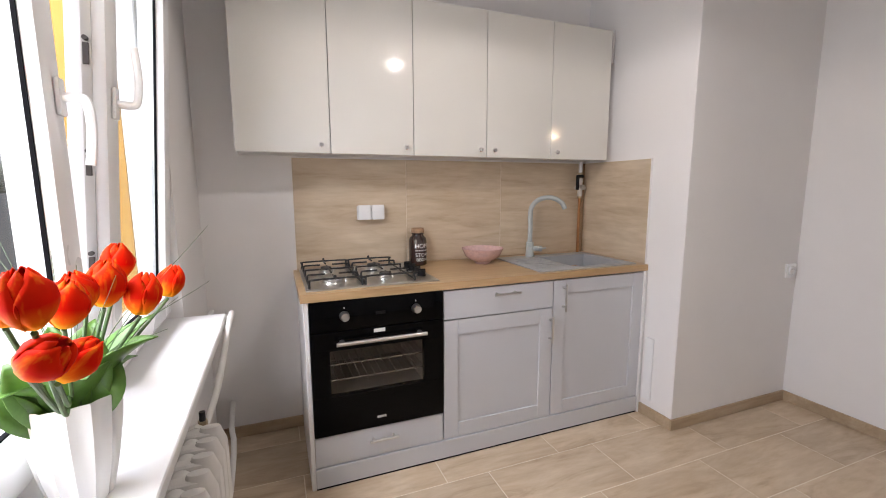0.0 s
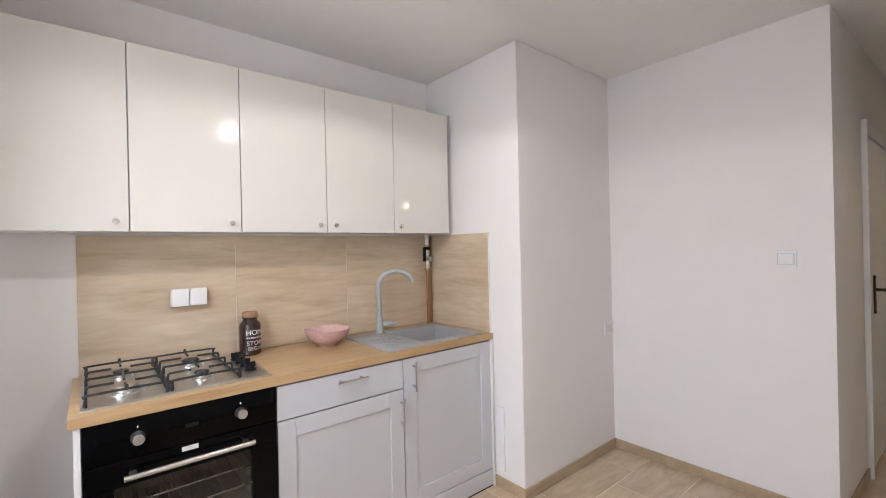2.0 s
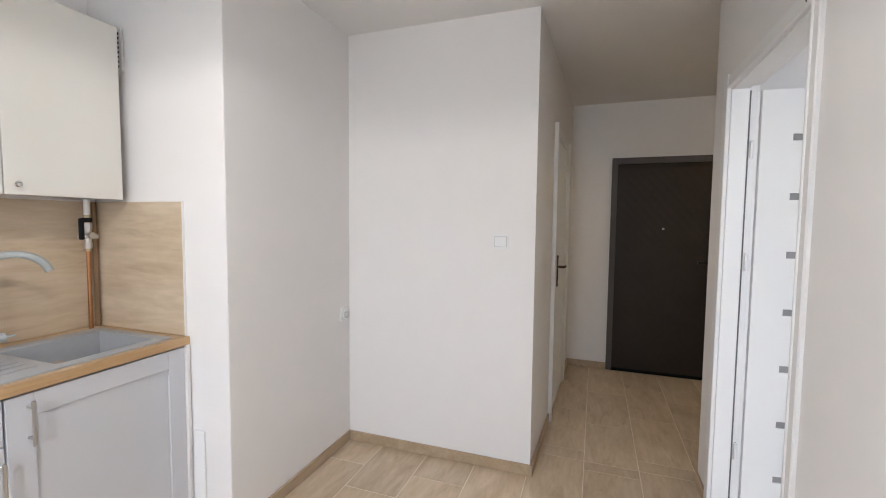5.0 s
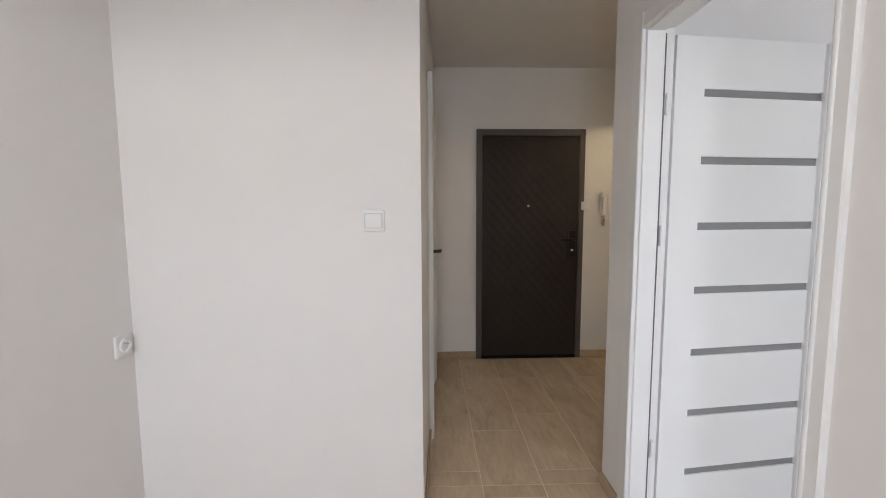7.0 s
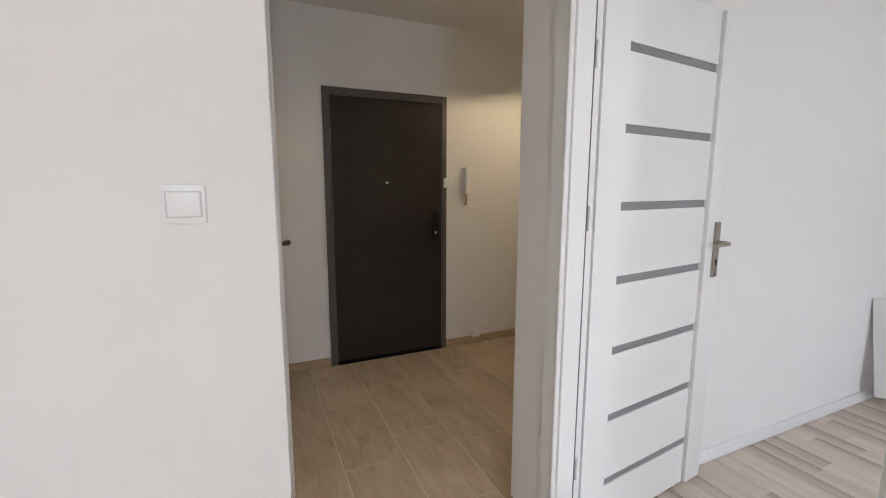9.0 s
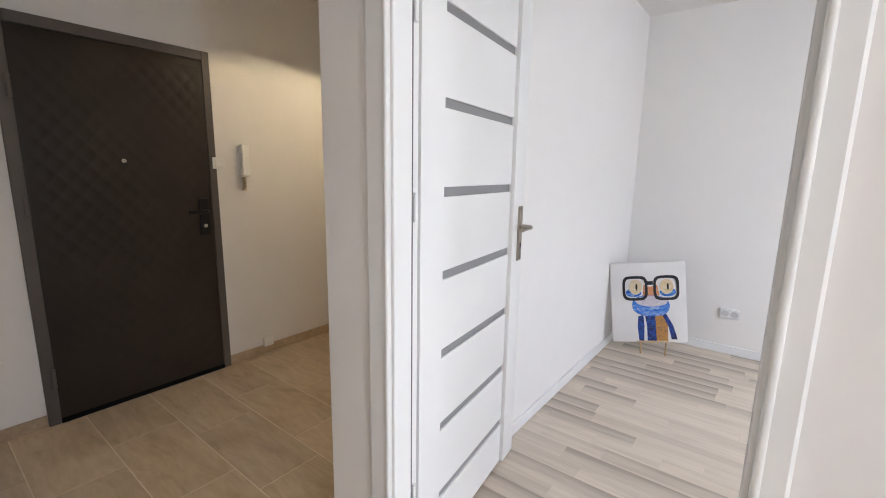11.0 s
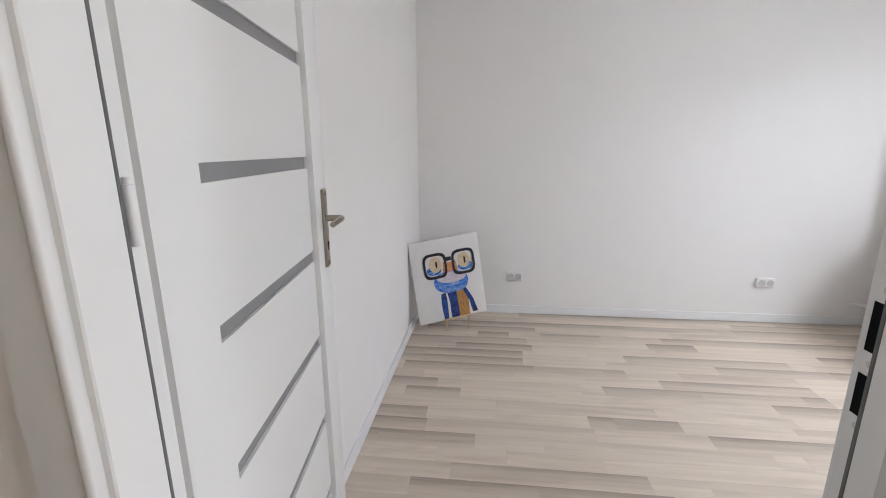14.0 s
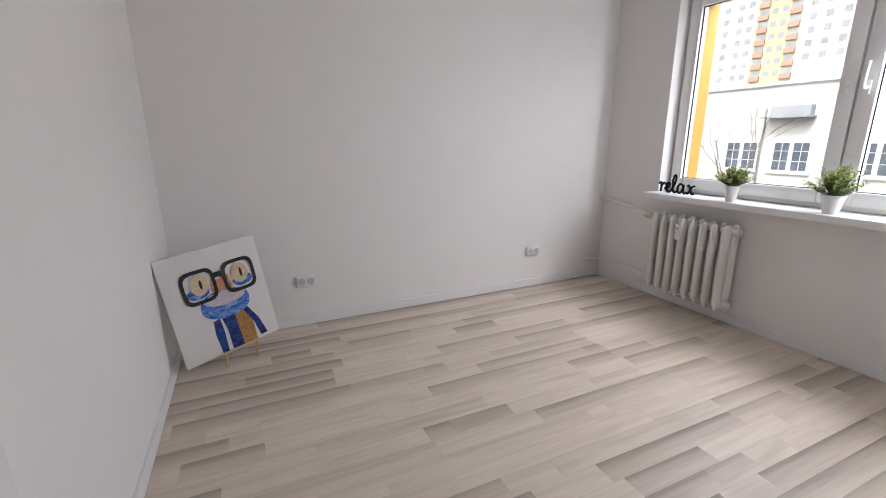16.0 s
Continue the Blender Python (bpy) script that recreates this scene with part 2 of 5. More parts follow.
SHADE = shade_mat("milky lamp shade")
# switch plastic in a darker grey, with the shade of wells and gaps painted in
WELL = paint("shadowed socket well plastic", (0.55, 0.55, 0.55), 0.4, var=0.03, bump=0.0)
BULB = glow("warm bulb", (1.0, 0.85, 0.62), 9)
PANE = glass_mat("window glass")
OVENPANE = glass_mat("oven door glass", (0.8, 0.78, 0.75))
TILE = wood("oak print floor tile", [(0.24, (0.39, 0.275, 0.165)), (0.45, (0.60, 0.465, 0.315)), (0.70, (0.71, 0.585, 0.43))], (1.5, 6, 6), 0.38, 1.4, 0.05, 0.16)
SKIRT = wood("oak print skirting tile", [(0.28, (0.36, 0.26, 0.16)), (0.72, (0.54, 0.42, 0.29))], (1.3, 9, 9), 0.4, 1.0, 0.05, 0.06)
SPLASH = wood("oak print wall tile", [(0.24, (0.40, 0.29, 0.18)), (0.44, (0.58, 0.465, 0.33)), (0.70, (0.69, 0.58, 0.435))], (1.0, 7, 7), 0.33, 1.3, 0.04, 0.05)
OAK = wood("oak laminate worktop", [(0.28, (0.36, 0.215, 0.095)), (0.5, (0.50, 0.335, 0.17)), (0.72, (0.58, 0.41, 0.23))], (1.1, 16, 16), 0.32, 0.6, 0.04, 0.02)
BRONZE = paint("dark bronze", (0.05, 0.03, 0.018), 0.4, spec=0.4, var=0.1, bump=0.02)
GROUT = paint("cream grout", (0.76, 0.68, 0.56), 0.85, var=0.1, scale=20, bump=0.2)
STRIP = strip_floor("grey oak laminate")
UNDER = paint("dark joint", (0.16, 0.13, 0.11), 0.8, var=0.1)


def petal_mat(name):
    """Red petals that turn orange and yellow at the edges and the base."""
    m, nt, b = nodes_of(name)
    tc, sep = nt.nodes.new("ShaderNodeTexCoord"), nt.nodes.new("ShaderNodeSeparateXYZ")
    nt.links.new(tc.outputs["Object"], sep.inputs[0])
    along = nt.nodes.new("ShaderNodeMapRange")
    along.inputs["From Min"].default_value, along.inputs["From Max"].default_value = -0.003, 0.06
    nt.links.new(sep.outputs["Z"], along.inputs[0])
    streak = noise_tex(nt, coords(nt, (60, 60, 12)), 1.5, 3)
    col = ramp(nt, along.outputs[0], [(0.0, (0.75, 0.36, 0.01)), (0.2, (0.78, 0.12, 0.003)), (0.45, (0.70, 0.010, 0.0015)), (1.0, (0.74, 0.030, 0.002))])
    col = mixed(nt, ramp(nt, streak, [(0.55, (0, 0, 0)), (0.8, (0.7, 0.7, 0.7))]), col, (0.85, 0.28, 0.015))
    nt.links.new(col, b.inputs["Base Color"])
    b.inputs["Roughness"].default_value, b.inputs["Specular IOR Level"].default_value = 0.6, 0.04
    return m


PETAL = petal_mat("tulip petal")

# ---- mesh helpers ----


def box(x0, y0, z0, x1, y1, z1, bev=0.0, seg=1):
    bm = bmesh.new()
    bmesh.ops.create_cube(bm, size=1)
    bm.transform(Matrix.Translation(((x0 + x1) / 2, (y0 + y1) / 2, (z0 + z1) / 2)) @ Matrix.Diagonal((x1 - x0, y1 - y0, z1 - z0, 1)))
    if bev:
        bmesh.ops.bevel(bm, geom=bm.edges[:], offset=bev, segments=seg, affect="EDGES", profile=0.6)
    return bm


def join(*bms):
    out = bmesh.new()
    for b in bms:
        me = bpy.data.meshes.new("tmp")
        b.to_mesh(me)
        out.from_mesh(me)
        bpy.data.meshes.remove(me)
        b.free()
    return out


def moved(bm, m):
    bm.transform(m)
    return bm


def lathe(profile, n=32, cx=0.0, cy=0.0, ripple=0.0, lobes=0):
    """A body of revolution about the vertical from (radius, height) pairs; lobes: ridges with hollow flutes between."""
    bm, rings = bmesh.new(), []
    for r, z in profile:
        ring = []
        for i in range(n):
            a = 2 * math.pi * i / n
            rr = r * (1 + ripple * (1 - 2 * abs(math.sin(lobes * a / 2)))) if lobes else r
            ring.append(bm.verts.new((cx + rr * math.cos(a), cy + rr * math.sin(a), z)))
        rings.append(ring)
    for a, b in zip(rings, rings[1:]):
        for i in range(n):
            bm.faces.new((a[i], a[(i + 1) % n], b[(i + 1) % n], b[i]))
    if profile[0][0] > 1e-6:
        bm.faces.new(rings[0][::-1])
    if profile[-1][0] > 1e-6:
        bm.faces.new(rings[-1])
    bmesh.ops.remove_doubles(bm, verts=bm.verts[:], dist=1e-6)
    return bm


def rod(p, q, r, r2=None, n=16):
    p, q = Vector(p), Vector(q)
    bm = bmesh.new()
    bmesh.ops.create_cone(bm, cap_ends=True, segments=n, radius1=r, radius2=r if r2 is None else r2, depth=(q - p).length)
    bm.transform(Matrix.Translation((p + q) / 2) @ (q - p).to_track_quat("Z", "Y").to_matrix().to_4x4())
    return bm


def smooth_path(points, steps=6):
    pts = [Vector(p) for p in points]
    ext = [2 * pts[0] - pts[1]] + pts + [2 * pts[-1] - pts[-2]]
    out = []
    for a, b, c, d in zip(ext, ext[1:], ext[2:], ext[3:]):
        for k in range(steps):
            t = k / steps
            out.append(0.5 * ((2 * b) + (c - a) * t + (2 * a - 5 * b + 4 * c - d) * t * t + (3 * b - a - 3 * c + d) * t ** 3))
    return out + [pts[-1]]


def tube(points, r, n=10, taper=None):
    """A round bar that follows the points."""
    pts = [Vector(p) for p in points]
    bm, rings, up = bmesh.new(), [], Vector((0.123, 0.31, 0.94))
    for i, p in enumerate(pts):
        t = (pts[min(i + 1, len(pts) - 1)] - pts[max(i - 1, 0)]).normalized()
        side = t.cross(up)
        if side.length < 0.05:
            side = t.cross(Vector((1, 0, 0)))
        side.normalize()
        up2 = side.cross(t).normalized()
        up = up2
        rr = r if taper is None else r + (taper - r) * i / (len(pts) - 1)
        rings.append([bm.verts.new(p + rr * (math.cos(2 * math.pi * k / n) * side + math.sin(2 * math.pi * k / n) * up2)) for k in range(n)])
    for a, b in zip(rings, rings[1:]):
        for k in range(n):
            bm.faces.new((a[k], a[(k + 1) % n], b[(k + 1) % n], b[k]))
    bm.faces.new(rings[0][::-1])
    bm.faces.new(rings[-1])
    bmesh.ops.recalc_face_normals(bm, faces=bm.faces[:])
    return bm


def slab(points, lo, hi, axis="y"):
    """A flat wall with a notched outline: points (a, z), run through from lo to hi along the axis."""
    bm = bmesh.new()
    put = (lambda a, z: (a, lo, z)) if axis == "y" else (lambda a, z: (lo, a, z))
    f = bm.faces.new([bm.verts.new(put(a, z)) for a, z in points])
    r = bmesh.ops.extrude_face_region(bm, geom=[f])
    d = hi - lo
    bmesh.ops.translate(bm, verts=[v for v in r["geom"] if isinstance(v, bmesh.types.BMVert)], vec=(0, d, 0) if axis == "y" else (d, 0, 0))
    bmesh.ops.recalc_face_normals(bm, faces=bm.faces[:])
    return bm


def notched(a0, a1, b0, b1, head, lo, hi, axis="y"):
    """A wall from a0 to a1 with a doorway from b0 to b1."""
    return slab([(a0, 0), (b0, 0), (b0, head), (b1, head), (b1, 0), (a1, 0), (a1, CZ), (a0, CZ)], lo, hi, axis)


def ring_slab(o, i, z0, z1):
    """A plate with a rectangular cut-out: o and i are x0, y0, x1, y1."""
    bm = bmesh.new()
    corner = lambda r: [(r[0], r[1]), (r[2], r[1]), (r[2], r[3]), (r[0], r[3])]
    vs = [[bm.verts.new((x, y, z)) for x, y in corner(r)] for z in (z0, z1) for r in (o, i)]
    for k in range(4):
        j = (k + 1) % 4
        bm.faces.new((vs[0][k], vs[0][j], vs[1][j], vs[1][k]))
        bm.faces.new((vs[2][k], vs[2][j], vs[3][j], vs[3][k]))
        bm.faces.new((vs[0][k], vs[0][j], vs[2][j], vs[2][k]))
        bm.faces.new((vs[1][k], vs[1][j], vs[3][j], vs[3][k]))
    bmesh.ops.recalc_face_normals(bm, faces=bm.faces[:])
    return bm


def mesh_of(name, bm, material, sharp=35):
    me = bpy.data.meshes.new(name)
    for f in bm.faces:
        f.smooth = True
    for e in bm.edges:
        if len(e.link_faces) == 2 and e.calc_face_angle(0) > radians(sharp):
            e.smooth = False
    bm.to_mesh(me)
    bm.free()
    me.materials.append(material)
    return me


def part(name, bm, material, parent, label=""):
    ob = new(name, mesh_of(name, bm, material))
    ob.parent = parent
    return tagged(ob, label)


def thing(name, place, label, category, group="", rz=0):
    ob = new(name)
    ob.matrix_world = pose(*place, 0, 0, rz)
    return tagged(ob, label, category, group)


def solid(name, bm, material, label="", category="", kind=""):
    return tagged(new(name, mesh_of(name, bm, material)), label, category, "", kind)


def lettering(text, size, depth=0.0):
    cu = bpy.data.curves.new("words", "FONT")
    cu.body, cu.size, cu.extrude, cu.align_x = text, size, depth, "CENTER"
    ob = bpy.data.objects.new("words", cu)
    scene.collection.objects.link(ob)
    me = bpy.data.meshes.new_from_object(ob.evaluated_get(bpy.context.evaluated_depsgraph_get()))
    bm = bmesh.new()
    bm.from_mesh(me)
    bpy.data.objects.remove(ob)
    bpy.data.meshes.remove(me)
    return bm


# ---- plan, in metres ----
WX = 0.08            # inner face of the window wall
NY = 2.35            # kitchen's cabinet wall
CX, CY = 2.32, 1.565  # chimney breast: west and south face
EX = 3.245           # wall with the switch
HN = 0.445            # hall's north wall
HE = 5.23            # hall's east wall, with the entrance door
PY0, PY1 = -0.50, -0.40  # partition between kitchen and room
RX = 3.38            # room's east wall
RY = -3.30           # room's south wall
CZ = 2.46            # ceiling
OUT = -0.20          # outer face of the facade
KW = (0.30, 1.80, 0.82, 2.20)      # kitchen window: from, to, sill, head
RW = (-2.76, -0.68, 0.815, 2.17)   # room window
DX0, DX1, DZ = 2.436, 3.245, 1.985  # doorway in the partition

# ---- structure ----
wall_west = solid("wall_west", join(
    box(OUT, RY - 0.2, 0, WX, RW[0], CZ), box(OUT, RW[1], 0, WX, KW[0], CZ), box(OUT, KW[1], 0, WX, NY + 0.2, CZ),
    box(OUT, KW[0], 0, WX, KW[1], KW[2] - 0.03), box(OUT, KW[0], KW[3], WX, KW[1], CZ),
    box(OUT, RW[0], 0, WX, RW[1], RW[2] - 0.03), box(OUT, RW[0], RW[3], WX, RW[1], CZ)), WALL, "white painted facade wall with two windows", "wall", "structure")
solid("wall_north", box(WX, NY, 0, CX, NY + 0.2, CZ), WALL, "white painted kitchen wall behind the cabinets", "wall", "structure")
solid("wall_chimney", box(CX, CY, 0, EX + 0.1, NY + 0.2, CZ, 0.004), WALL, "white painted chimney breast beside the cabinets", "wall", "structure")
BD0, BD1, BDZ = 3.98, 4.72, 1.97   # bathroom doorway in the hall's north wall
# the hall's north wall runs two degrees out of square, about the corner by the switch
SKEW = Matrix.Translation((EX, HN, 0)) @ Matrix.Rotation(radians(-1.9), 4, "Z") @ Matrix.Translation((-EX, -HN, 0))
solid("wall_switch", box(EX, HN, 0, EX + 0.1, CY, CZ), WALL, "white painted wall with a light switch", "wall", "structure")
solid("wall_hall_north", moved(notched(EX, HE + 0.1, BD0, BD1, BDZ, HN, HN + 0.12), SKEW), WALL, "white painted hall wall with a door", "wall", "structure")
solid("wall_bathroom", box(EX + 0.1, HN + 0.16, 0, HE, HN + 0.2, CZ), WALL, "plain wall behind the closed hall door", "wall", "structure")
ED0, ED1, EDZ = -0.892, 0.023, 1.962
solid("wall_hall_east", notched(-3.5, CY, ED0 + 0.002, ED1 - 0.002, EDZ - 0.002, HE, HE + 0.2, "x"), WALL, "white painted wall with the entrance door", "wall", "structure")
solid("wall_landing", box(HE + 0.2, -1.2, 0, HE + 0.25, 0.3, CZ), WALL, "plain wall behind the entrance door", "wall", "structure")
solid("wall_partition", notched(WX, RX + 0.12, DX0, DX1, DZ, PY0, PY1), WALL, "white painted partition with a doorway", "wall", "structure")
solid("wall_room_east", box(RX, RY, 0, RX + 0.12, PY0, CZ), WALL, "white painted wall behind the open door", "wall", "structure")
solid("wall_room_south", box(WX, RY - 0.2, 0, HE, RY, CZ), WALL, "plain white painted wall", "wall", "structure")
solid("ceiling", box(OUT, RY - 0.2, CZ, HE + 0.2, NY + 0.2, CZ + 0.2), CEIL, "plain white ceiling", "ceiling", "structure")


def skirting(name, runs, height, depth, material, label, along):
    """Skirting boards: runs of (x0, y0, x1, y1, nx, ny), set against walls; (nx, ny) points into the room."""
    bms = []
    for x0, y0, x1, y1, nx, ny in runs:
        lo, hi = (min(x0, x1, x0 + nx * depth, x1 + nx * depth), min(y0, y1, y0 + ny * depth, y1 + ny * depth)), \
                 (max(x0, x1, x0 + nx * depth, x1 + nx * depth), max(y0, y1, y0 + ny * depth, y1 + ny * depth))
        bms.append(box(lo[0], lo[1], 0.001, hi[0], hi[1], height, 0.002))
    return solid(name, join(*bms), material, label, "skirting", "structure")


D = 0.012
for x0, y0, x1, y1, nx, ny in [(WX, NY, 0.5, NY, 0, -1), (WX, PY1, WX, NY - D, 1, 0), (CX, CY, CX, 1.84, -1, 0), (CX - D, CY, EX, CY, 0, -1), (EX, HN, EX, CY - D, -1, 0),
                               (HE, ED1 + 0.002, HE, HN - 0.06, -1, 0), (HE, -3.3, HE, ED0 - 0.002, -1, 0),
                               (WX + D, PY1, DX0 - 0.075, PY1, 0, 1), (DX1 + 0.075, PY1, RX + 0.12, PY1, 0, 1), (RX + 0.12, RY, RX + 0.12, PY1 + D, 1, 0)]:
    skirting("baseboard", [(x0, y0, x1, y1, nx, ny)], 0.062, D, SKIRT, "oak-look tile skirting along a white wall", 0)
for a, b in ((EX - D, BD0 - 0.06), (BD1 + 0.06, HE)):
    solid("baseboard", moved(box(a, HN - D, 0.001, b, HN, 0.062, 0.002), SKEW), SKIRT, "oak-look tile skirting along a white wall", "skirting", "structure")
for x0, y0, x1, y1, nx, ny in [(WX, RY, RX, RY, 0, 1), (WX, RY + D, WX, PY0, 1, 0), (RX, RY + D, RX, PY0, -1, 0), (WX + D, PY0, DX0 - 0.075, PY0, 0, -1)]:
    skirting("baseboard", [(x0, y0, x1, y1, nx, ny)], 0.065, D, TRIMW, "white skirting board along a white wall", 0)

# ---- doors and their frames ----


def casing(name, x0, x1, top, yf, yb, w, label):
    """A door lining with stepped architraves on both faces of the wall."""
    t = tagged(new(name), label, "door frame", "", "structure")
    t.matrix_world = pose((x0 + x1) / 2, (yf + yb) / 2, 0)
    c, h = (x0 + x1) / 2, (yf + yb) / 2
    for side, a, b in (("jamb", x0, x0 + 0.022), ("jamb", x1 - 0.022, x1)):
        part(side, box(a - c, yb - h - 0.001, 0, b - c, yf - h + 0.001, top, 0.002), DOOR, t)
    part("head", box(x0 + 0.022 - c, yb - h, top - 0.022, x1 - 0.022 - c, yf - h, top, 0.002), DOOR, t)
    for y, s in ((yf, 1), (yb, -1)):
        for a, b in ((x0 - w + 0.012, x0 + 0.012), (x1 - 0.012, x1 + w - 0.012)):
            lo, hi = sorted((y - h, y - h + s * 0.016))
            lo2, hi2 = sorted((y - h, y - h + s * 0.028))
            outer = (a - 0.001 - c, a + 0.022 - c) if a < c else (b - 0.022 - c, b + 0.001 - c)
            part("architrave", join(box(a - c, lo, 0, b - c, hi, top + w - 0.012, 0.004, 2), box(outer[0], lo2, 0, outer[1], hi2, top + w - 0.011, 0.005, 2)), DOOR, t)
        lo, hi = sorted((y - h, y - h + s * 0.0162))
        part("architrave", box(x0 + 0.012 - c, lo, top - 0.012, x1 - 0.012 - c, hi, top + w - 0.012, 0.004, 2), DOOR, t)
    return t


# seal colour is darkened to paint the shade in the slit beside the leaf
SEAL = paint("rubber seal with gap shade in its colour", (0.14, 0.14, 0.14), 0.7, var=0.1, bump=0.0)
GROOVEG = paint("grey of the shaded groove", (0.58, 0.565, 0.55), 0.6, var=0.05, bump=0.0)


def bead(x0, x1, depth, up):
    """An architrave board in plan, from its wall edge x0 to its nosed inner edge x1, run upwards."""
    d = 1 if x1 > x0 else -1
    prof = [(x0, 0), (x0 + d * 0.001, depth * 0.55), (x0 + d * 0.006, depth * 0.8), (x1 - d * 0.014, depth * 0.8)]
    prof += [(x1 - d * (0.0065 + 0.0065 * math.cos(math.pi * k / 8)), depth * 0.8 + 0.0045 * math.sin(math.pi * k / 8)) for k in range(9)]
    prof += [(x1, 0)]
    bm = bmesh.new()
    f = bm.faces.new([bm.verts.new((x, y, 0)) for x, y in prof])
    r = bmesh.ops.extrude_face_region(bm, geom=[f])
    bmesh.ops.translate(bm, verts=[v for v in r["geom"] if isinstance(v, bmesh.types.BMVert)], vec=(0, 0, up))
    bmesh.ops.recalc_face_normals(bm, faces=bm.faces[:])
    return bm


def room_frame():
    """The room doorway's rebated lining; the leaf shuts into the rebate on the room side."""
    t = tagged(new("door_frame"), "white rebated door frame of the room doorway", "door frame", "", "structure")
    cx, cy = (DX0 + DX1) / 2, (PY0 + PY1) / 2
    t.matrix_world = pose(cx, cy, 0)
    w, e, yf, yb, yr = DX0 - cx, DX1 - cx, PY1 - cy, PY0 - cy, -0.018
    for s_, x in ((1, w), (-1, e)):
        lo, hi = sorted((x, x + s_ * 0.022))
        part("jamb", box(lo, yr, 0, hi, yf + 0.001, DZ, 0.002), DOOR, t)
        lo, hi = sorted((x, x + s_ * 0.008))
        part("rebate", box(lo, yb, 0, hi, yr - 0.0005, DZ, 0.001), DOOR, t)
        lo, hi = sorted((x + s_ * 0.0085, x + s_ * 0.0205))
        # dark strip that stands for the shaded slit between leaf and lining
        part("seal", box(lo, yr - 0.006, 0, hi, yr - 0.0006, DZ - 0.03, 0.001), SEAL, t, "rubber sealing strip darkened for the shade in the gap")
    # flat grey strip on the jamb: the groove's shade is put into its colour
    part("groove", box(w + 0.0221, 0.014, 0, w + 0.0226, 0.039, DZ - 0.024), GROOVEG, t, "grey strip painted as a shaded groove")
    part("head", box(w + 0.022, yr, DZ - 0.022, e - 0.022, yf, DZ, 0.002), DOOR, t)
    part("rebate", box(w + 0.008, yb, DZ - 0.008, e - 0.008, yr - 0.0005, DZ, 0.001), DOOR, t)
    up = DZ - 0.012
    part("architrave", moved(bead(w - 0.036, w + 0.012, 0.016, up + 0.06), Matrix.Translation((0, yf, 0))), DOOR, t)
    part("architrave", moved(bead(e + 0.066, e - 0.012, 0.016, up + 0.06), Matrix.Translation((0, yf, 0))), DOOR, t)
    hd = bead(0.06, 0.0, 0.0158, e - w - 0.024)
    part("architrave", moved(hd, Matrix(((0, 0, 1, w + 0.012), (0, 1, 0, yf), (1, 0, 0, up), (0, 0, 0, 1)))), DOOR, t)
    for a, b in ((w - 0.066, w + 0.004), (e - 0.004, e + 0.066)):
        part("architrave", box(a, yb - 0.012, 0, b, yb, up + 0.06, 0.003, 2), DOOR, t)
    part("architrave", box(w + 0.004, yb - 0.0118, DZ - 0.004, e - 0.004, yb, up + 0.06, 0.003, 2), DOOR, t)
    st = part("striker", box(w + 0.0081, yb + 0.002, 0.975, w + 0.0100, yr - 0.002, 1.150, 0.0005), SWITCH, t, "white striker plate with three screws")
    for z0, z1 in ((0.998, 1.043), (1.068, 1.120)):
        part("striker_hole", box(w + 0.0101, yb + 0.005, z0, w + 0.0106, yr - 0.006, z1), GASKET, st, "black latch opening")
    for z in (0.987, 1.056, 1.134):
        part("screw", rod((w + 0.0095, (yb + yr) / 2, z), (w + 0.0112, (yb + yr) / 2, z), 0.0042, n=12), STEEL, st)
    for z in (0.325, 1.198, 1.697):
        part("hinge", join(rod((e - 0.016, yr - 0.019, z - 0.036), (e - 0.016, yr - 0.019, z + 0.034), 0.0065, n=12), rod((e - 0.016, yr - 0.019, z + 0.035), (e - 0.016, yr - 0.019, z + 0.042), 0.005, n=12)), SWITCH, t, "white door hinge")
    # loose cable end above the corner of the frame
    part("cable_end", tube(smooth_path([(w + 0.05, yf + 0.012, DZ + 0.008), (w + 0.03, yf + 0.03, DZ + 0.028), (w - 0.03, yf + 0.035, DZ + 0.03)], 5), 0.0012, 6), GASKET, t, "short dark cable end")


room_frame()


def lever(parent, m, side, metal=SATIN, label="satin nickel back plate"):
    """A long back plate with a bent lever, on the face that looks along -y of m."""
    ps = join(box(-0.019, -0.009, -0.115, 0.019, 0.0, 0.115, 0.004, 2), rod((0, -0.012, 0.104), (0, -0.001, 0.104), 0.006, n=10), rod((0, -0.012, -0.104), (0, -0.001, -0.104), 0.006, n=10))
    pl = part("handle_plate", moved(ps, m), metal, parent, label)
    grip = tube(smooth_path([(0, -0.005, 0.03), (0, -0.045, 0.03), (side * 0.012, -0.055, 0.03), (side * 0.055, -0.056, 0.031), (side * 0.1, -0.05, 0.027)], 5), 0.0095, 12, 0.008)
    part("lever", moved(grip, m), metal, pl)
    part("keyhole", moved(join(rod((0, -0.0105, -0.045), (0, -0.0085, -0.045), 0.006, n=12), box(-0.0025, -0.0105, -0.065, 0.0025, -0.0085, -0.045)), m), GASKET, pl, "black keyhole")


